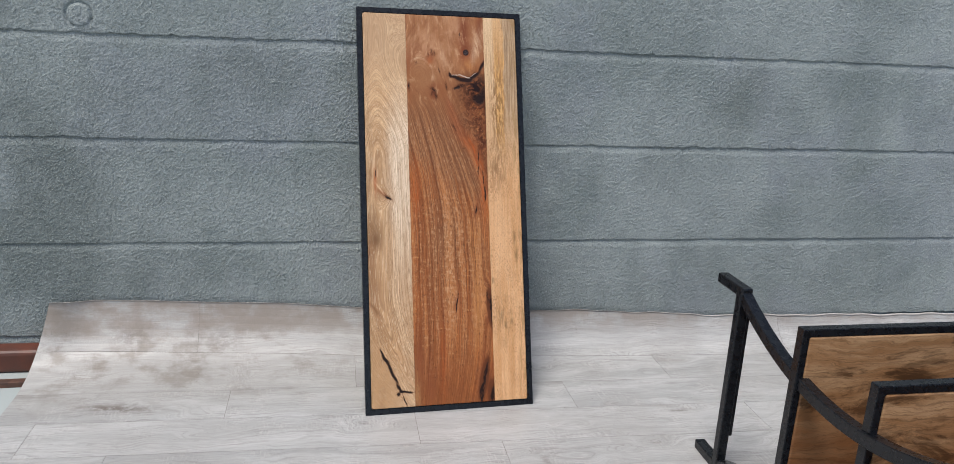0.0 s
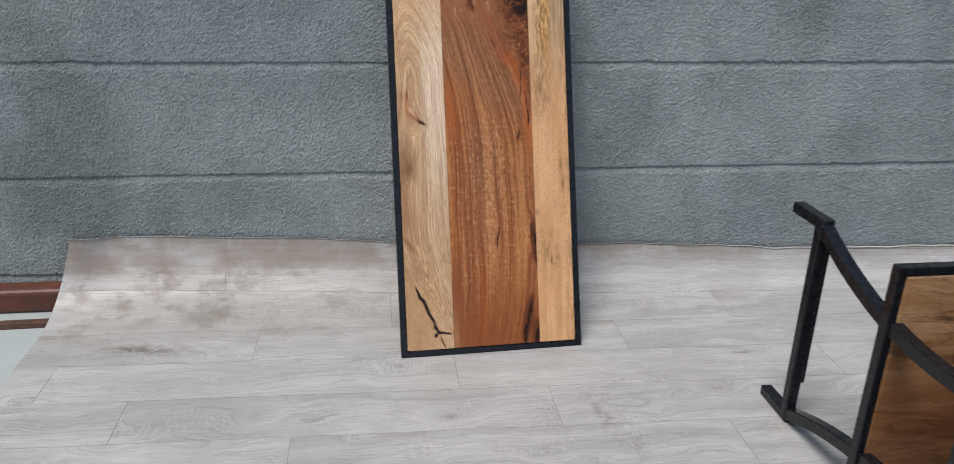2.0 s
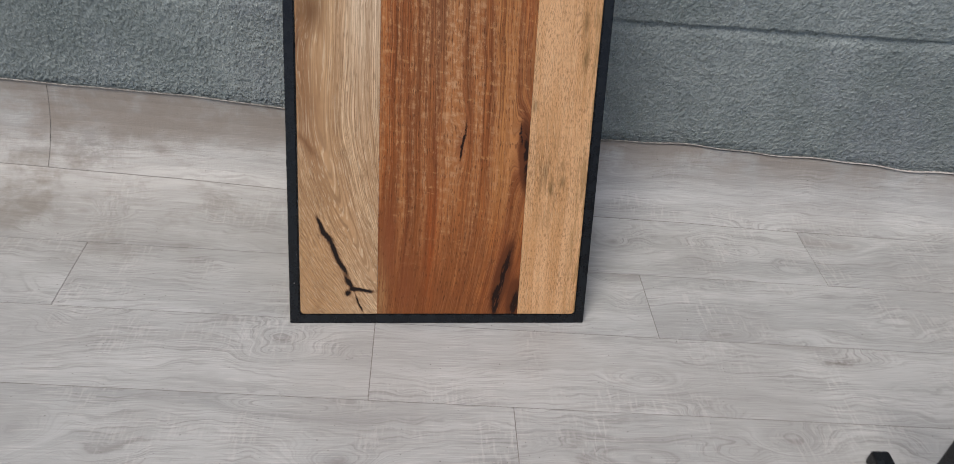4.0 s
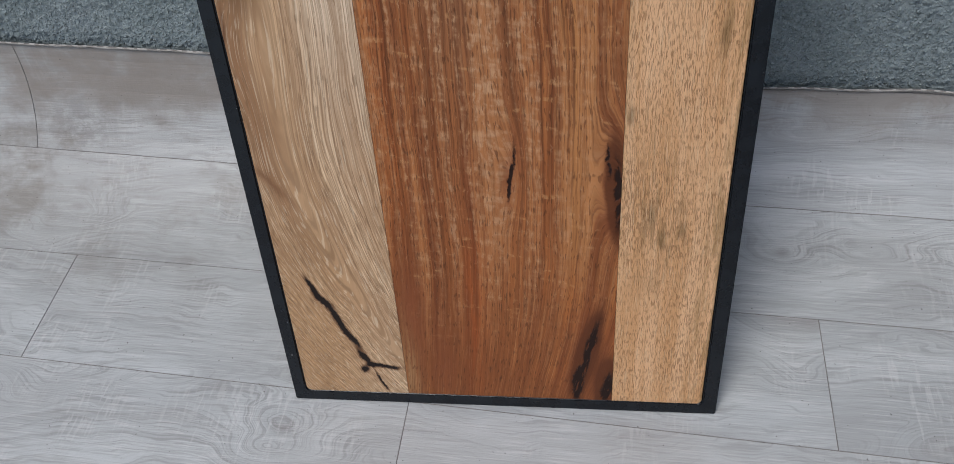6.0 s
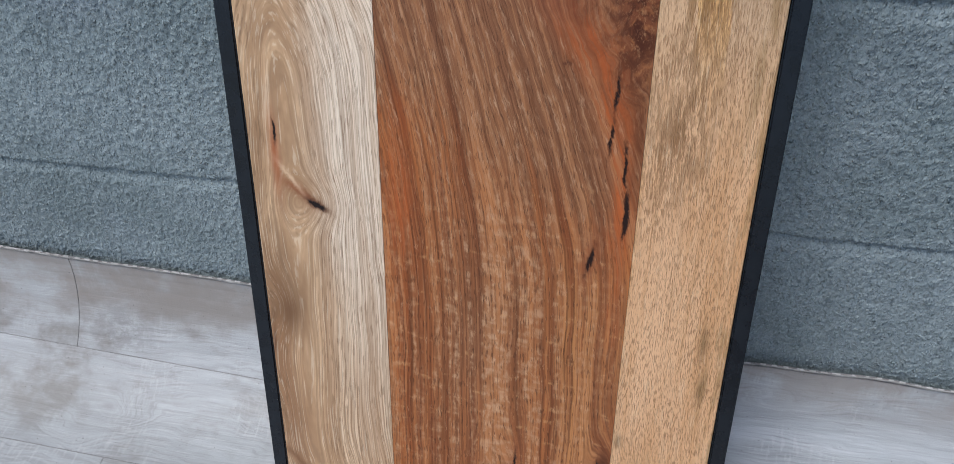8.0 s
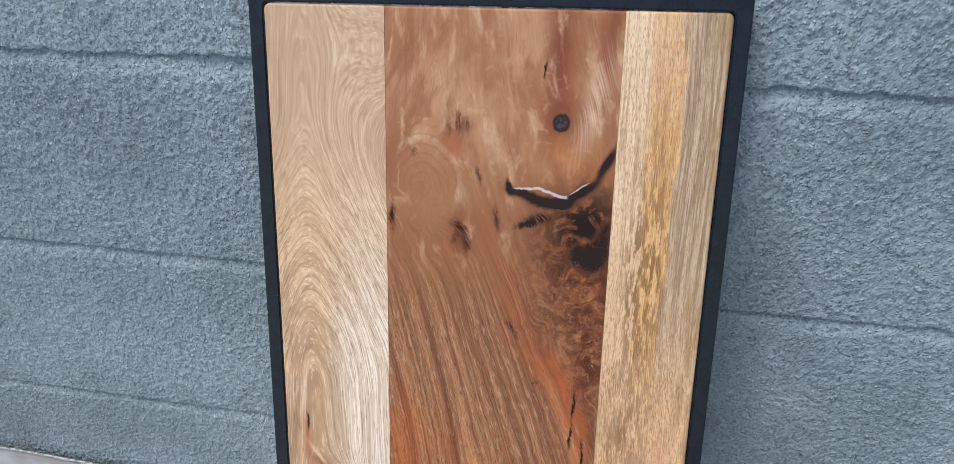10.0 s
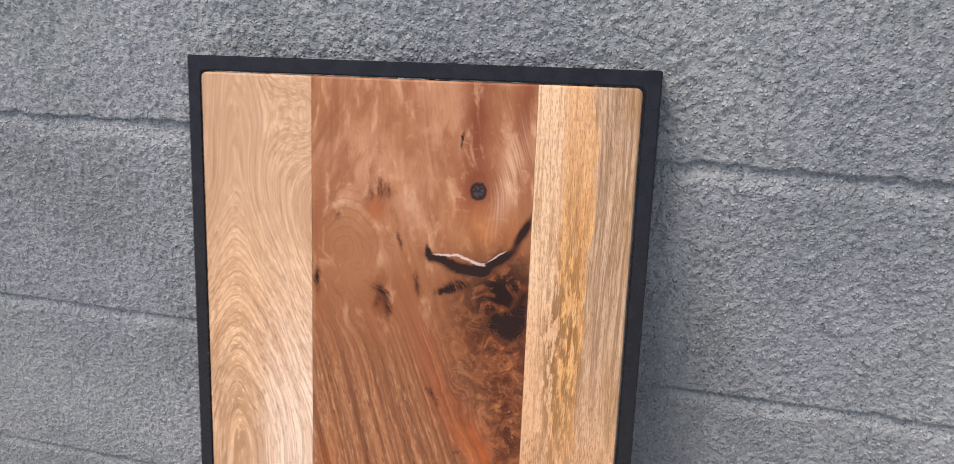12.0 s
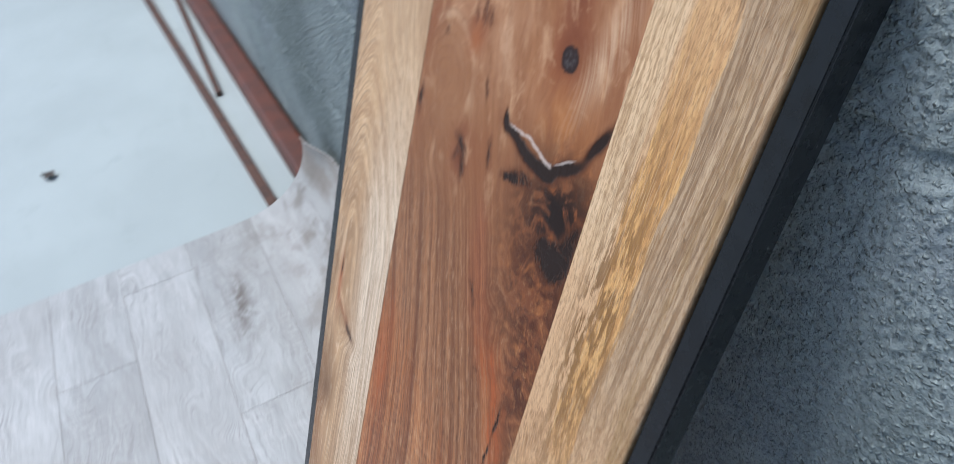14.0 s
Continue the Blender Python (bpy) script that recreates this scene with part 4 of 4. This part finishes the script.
sheet_rim()
ROW, ROW_TOP, LENGTH = 0.158, 2.487, 0.955
STARTS = {0: -0.478, 1: -0.02, 2: -0.367, 3: 0.131, 4: 0.339, 5: -0.243, 6: 0.05, 7: 0.43}
for n in range(-1, 26):
    s1 = ROW_TOP - n * ROW
    s0 = s1 - ROW
    x = STARTS.get(n, (n * 0.37) % LENGTH) - 3 * LENGTH
    while x < SHEET_X1:
        a, b = max(x, SHEET_X0), min(x + LENGTH, SHEET_X1)
        if b - a > 0.01 and s0 + SKEW * b < max(sheet_end(a), sheet_end(b)) - 0.004:
            sheet_patch("plank", a + 0.0006, b - 0.0006, s0 + 0.0006, s1 - 0.0006, 0.0, 0.0007, VINYL, sheet)
        x += LENGTH

# ---- leaning table top ----
TOP_W, TOP_L, TOP_D, LIP = 0.467, 1.113, 0.025, 0.0150
top = tagged(new("table_top"), "three-board wooden table top in black steel frame, leaning on wall", "table top")
top.matrix_world = pose(0, 2.0, 0.0, 0, 0, 2.9) @ pose(0, 0, 0.001, -19.42, 0, 0)


def ring_frame(x0, z0, x1, z1, lip, depth):
    """A welded frame round an opening, its edges softened."""
    bm = bmesh.new()
    loops = []
    for y in (0.0, depth):
        for k, r in ((0.0, 0.0022), (lip, 0.0050)):
            ring = []
            for cx, cz, turn in ((x0 + k + r, z0 + k + r, 180), (x1 - k - r, z0 + k + r, 270), (x1 - k - r, z1 - k - r, 0), (x0 + k + r, z1 - k - r, 90)):
                for step in range(5):
                    a = radians(turn + 22.5 * step)
                    ring.append(bm.verts.new((cx + r * math.cos(a), y, cz + r * math.sin(a))))
            loops.append(ring)
    of, inf, ob_, ib = loops
    for i in range(20):
        j = (i + 1) % 20
        bm.faces.new((of[i], of[j], inf[j], inf[i]))
        bm.faces.new((ob_[j], ob_[i], ib[i], ib[j]))
        bm.faces.new((of[j], of[i], ob_[i], ob_[j]))
        bm.faces.new((inf[i], inf[j], ib[j], ib[i]))
    bmesh.ops.recalc_face_normals(bm, faces=bm.faces)
    soft = [e for e in bm.edges if abs(e.calc_face_angle(0.0)) > 1.0]
    bmesh.ops.bevel(bm, geom=soft, offset=0.0014, segments=3, affect="EDGES")
    return bm


def steel_frame(parent, w, l, depth, lip):
    """The welded steel frame round a board, lying in x and z."""
    part("frame", ring_frame(0, 0, w, l, lip, depth), STEEL, parent, "black satin steel frame")


steel_frame(top, TOP_W, TOP_L, TOP_D, LIP)
GAP = LIP + 0.0012


def flat_board(x0, x1, z0, z1, y0, y1, material, label, round_left=False, round_right=False):
    """A board with eased front edges; its outer side is eased too and has rounded corners, the glued side is square."""
    bm = bmesh.new()
    loops = []
    for y, ease in ((y1, 0.0), (y0 + 0.0022, 0.0), (y0 + 0.0010, 0.0003), (y0 + 0.0003, 0.0010), (y0, 0.0022)):
        lx, rx, bz, tz = x0 + ease * round_left, x1 - ease * round_right, z0 + ease, z1 - ease
        ring = []
        for cx, cz, sx, sz, turn, soft in ((lx, bz, 1, 1, 180, round_left), (rx, bz, -1, 1, 270, round_right), (rx, tz, -1, -1, 0, round_right), (lx, tz, 1, -1, 90, round_left)):
            r = 0.0058 - ease * 0.5 if soft else 0.0
            for step in range(7 if soft else 1):
                a = radians(turn + 15 * step)
                ring.append(bm.verts.new((cx + sx * r + r * math.cos(a), y, cz + sz * r + r * math.sin(a))))
        loops.append(ring)
    n = len(loops[0])
    for a, b in zip(loops, loops[1:]):
        for k in range(n):
            bm.faces.new((a[k], a[(k + 1) % n], b[(k + 1) % n], b[k]))
    bm.faces.new(loops[0][::-1]), bm.faces.new(loops[-1])
    bmesh.ops.recalc_face_normals(bm, faces=bm.faces)
    return part("board", bm, material, top, label)


flat_board(GAP, 0.1338, GAP, TOP_L - GAP, -0.0020, 0.022, PALE, "pale board with arched grain, a knot and a dark forked crack", round_left=True)
flat_board(0.1341, 0.3564, GAP, TOP_L - GAP, -0.0018, 0.022, BROWN, "wide red-brown board with sweeping grain and a bark split")
flat_board(0.3567, TOP_W - GAP, GAP, TOP_L - GAP, -0.0020, 0.022, TAN, "yellow-tan board flecked with short dark pores", round_right=True)

# ---- side table lying on its side ----
table = tagged(new("console_table"), "tiered console table lying on its side, bowed black steel legs", "table")
table.location = (0.83, 1.765, 0.0)
T_W, T_H = 0.95, 0.478


def leg_curve(upper):
    """The bowed leg from its foot past the waist, in the table's y and z."""
    pts = []
    for k in range(37):
        y = -0.104 - 0.72 * k / 36
        d = (y + 0.48) ** 2
        pts.append((0, y, 0.356 + 0.74 * d if upper else 0.100 - 0.60 * d))
    return pts


for x in (0.012, T_W - 0.012):
    for upper in (True, False):
        zf = T_H - 0.013 if upper else 0.0118
        leg = part("leg", swept([Vector(p) + Vector((x, 0, 0)) for p in leg_curve(upper)], 0.0125, 0.0130), STEEL, table, "bowed black steel leg")
        part("foot", box((x - 0.0131, -0.1195, zf - 0.0118), (x + 0.0131, 0.0, zf + 0.0118), 0.003), STEEL, leg, "black steel foot bar")
        part("end_cap", box((x - 0.0095, -0.001, zf - 0.0088), (x + 0.0095, 0.0012, zf + 0.0088), 0.001), CAP, leg, "black plastic end cap")
    part("stretcher", box((x - 0.0150, -0.1165, 0.004), (x + 0.0095, -0.0945, T_H - 0.005), 0.0025), STEEL, table)
    part("strip", box((x + 0.0096, -0.114, 0.098), (x + 0.0175, -0.099, T_H - 0.045), 0.0012), STEEL, table)


def shelf(x0, y, z0, z1):
    """A board set across the table in a steel frame."""
    w = T_W - 2 * x0
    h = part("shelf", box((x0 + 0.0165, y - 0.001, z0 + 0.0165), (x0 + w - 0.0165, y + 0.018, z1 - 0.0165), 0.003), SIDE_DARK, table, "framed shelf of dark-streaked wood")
    rim = part("shelf_frame", ring_frame(x0, z0, x0 + w, z1, 0.016, 0.022), STEEL, h, "black satin steel frame")
    rim.location = (0, y, 0)


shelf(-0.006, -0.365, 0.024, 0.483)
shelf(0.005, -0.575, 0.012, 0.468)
part("tabletop", box((-0.046, -0.843, 0.0), (T_W + 0.046, -0.815, 0.473), 0.004, 3), SIDE_LIGHT, table, "thick bare orange-brown wooden top")


# ---- steel lengths along the wall's foot ----
def rod(name, x0, x1, y0, y1, z0, z1, material, turn, label, bevel):
    ob = part(name, box((0, (y0 - y1) / 2, 0), (x1 - x0, (y1 - y0) / 2, z1 - z0), bevel, 3), material)
    ob.matrix_world = pose(x1, (y0 + y1) / 2, z0, 0, 0, 180 + turn)
    return tagged(ob, label, "steel bar")


rod("steel_tube", -5.0, -0.80, 2.343, 2.410, -0.0035, 0.066, PRIMER, 0.0, "red-brown primed steel tube lying along the foot of the wall", 0.014)
rod("steel_strip", -4.0, -0.924, 2.254, 2.279, -0.0035, 0.013, RUST, 1.5, "long thin rusty steel bar lying on the yard floor", 0.002)
rod("steel_offcut", -3.4, -1.55, 2.276, 2.294, -0.0035, 0.012, RUST, -2.9, "short rusty steel bar lying beside a longer one", 0.002)


def dry_leaf():
    """A small curled scrap of dead leaf."""
    bm = bmesh.new()
    bmesh.ops.create_grid(bm, x_segments=8, y_segments=5, size=0.5)
    for v in bm.verts:
        x, y = v.co.x * 2, v.co.y * 2
        w = 0.011 * (1 - x * x) ** 0.5 + 0.001
        v.co = Vector((0.024 * x, w * y * (1 + 0.3 * math.sin(5 * x)), 0.004 + 0.006 * y * y + 0.004 * math.sin(3 * x + y)))
    ob = part("dry_leaf", bm, LEAF, None, smooth=True)
    solid = ob.modifiers.new("thickness", "SOLIDIFY")
    solid.thickness = 0.0008
    ob.matrix_world = pose(-1.427, 1.777, -0.003, 0, 0, 35)
    return tagged(ob, "small dark curled dead leaf on the yard floor", "leaf")


LEAF = plain_material("dead_leaf", (0.075, 0.062, 0.052), (0.045, 0.037, 0.032), 0.8, 90)
dry_leaf()
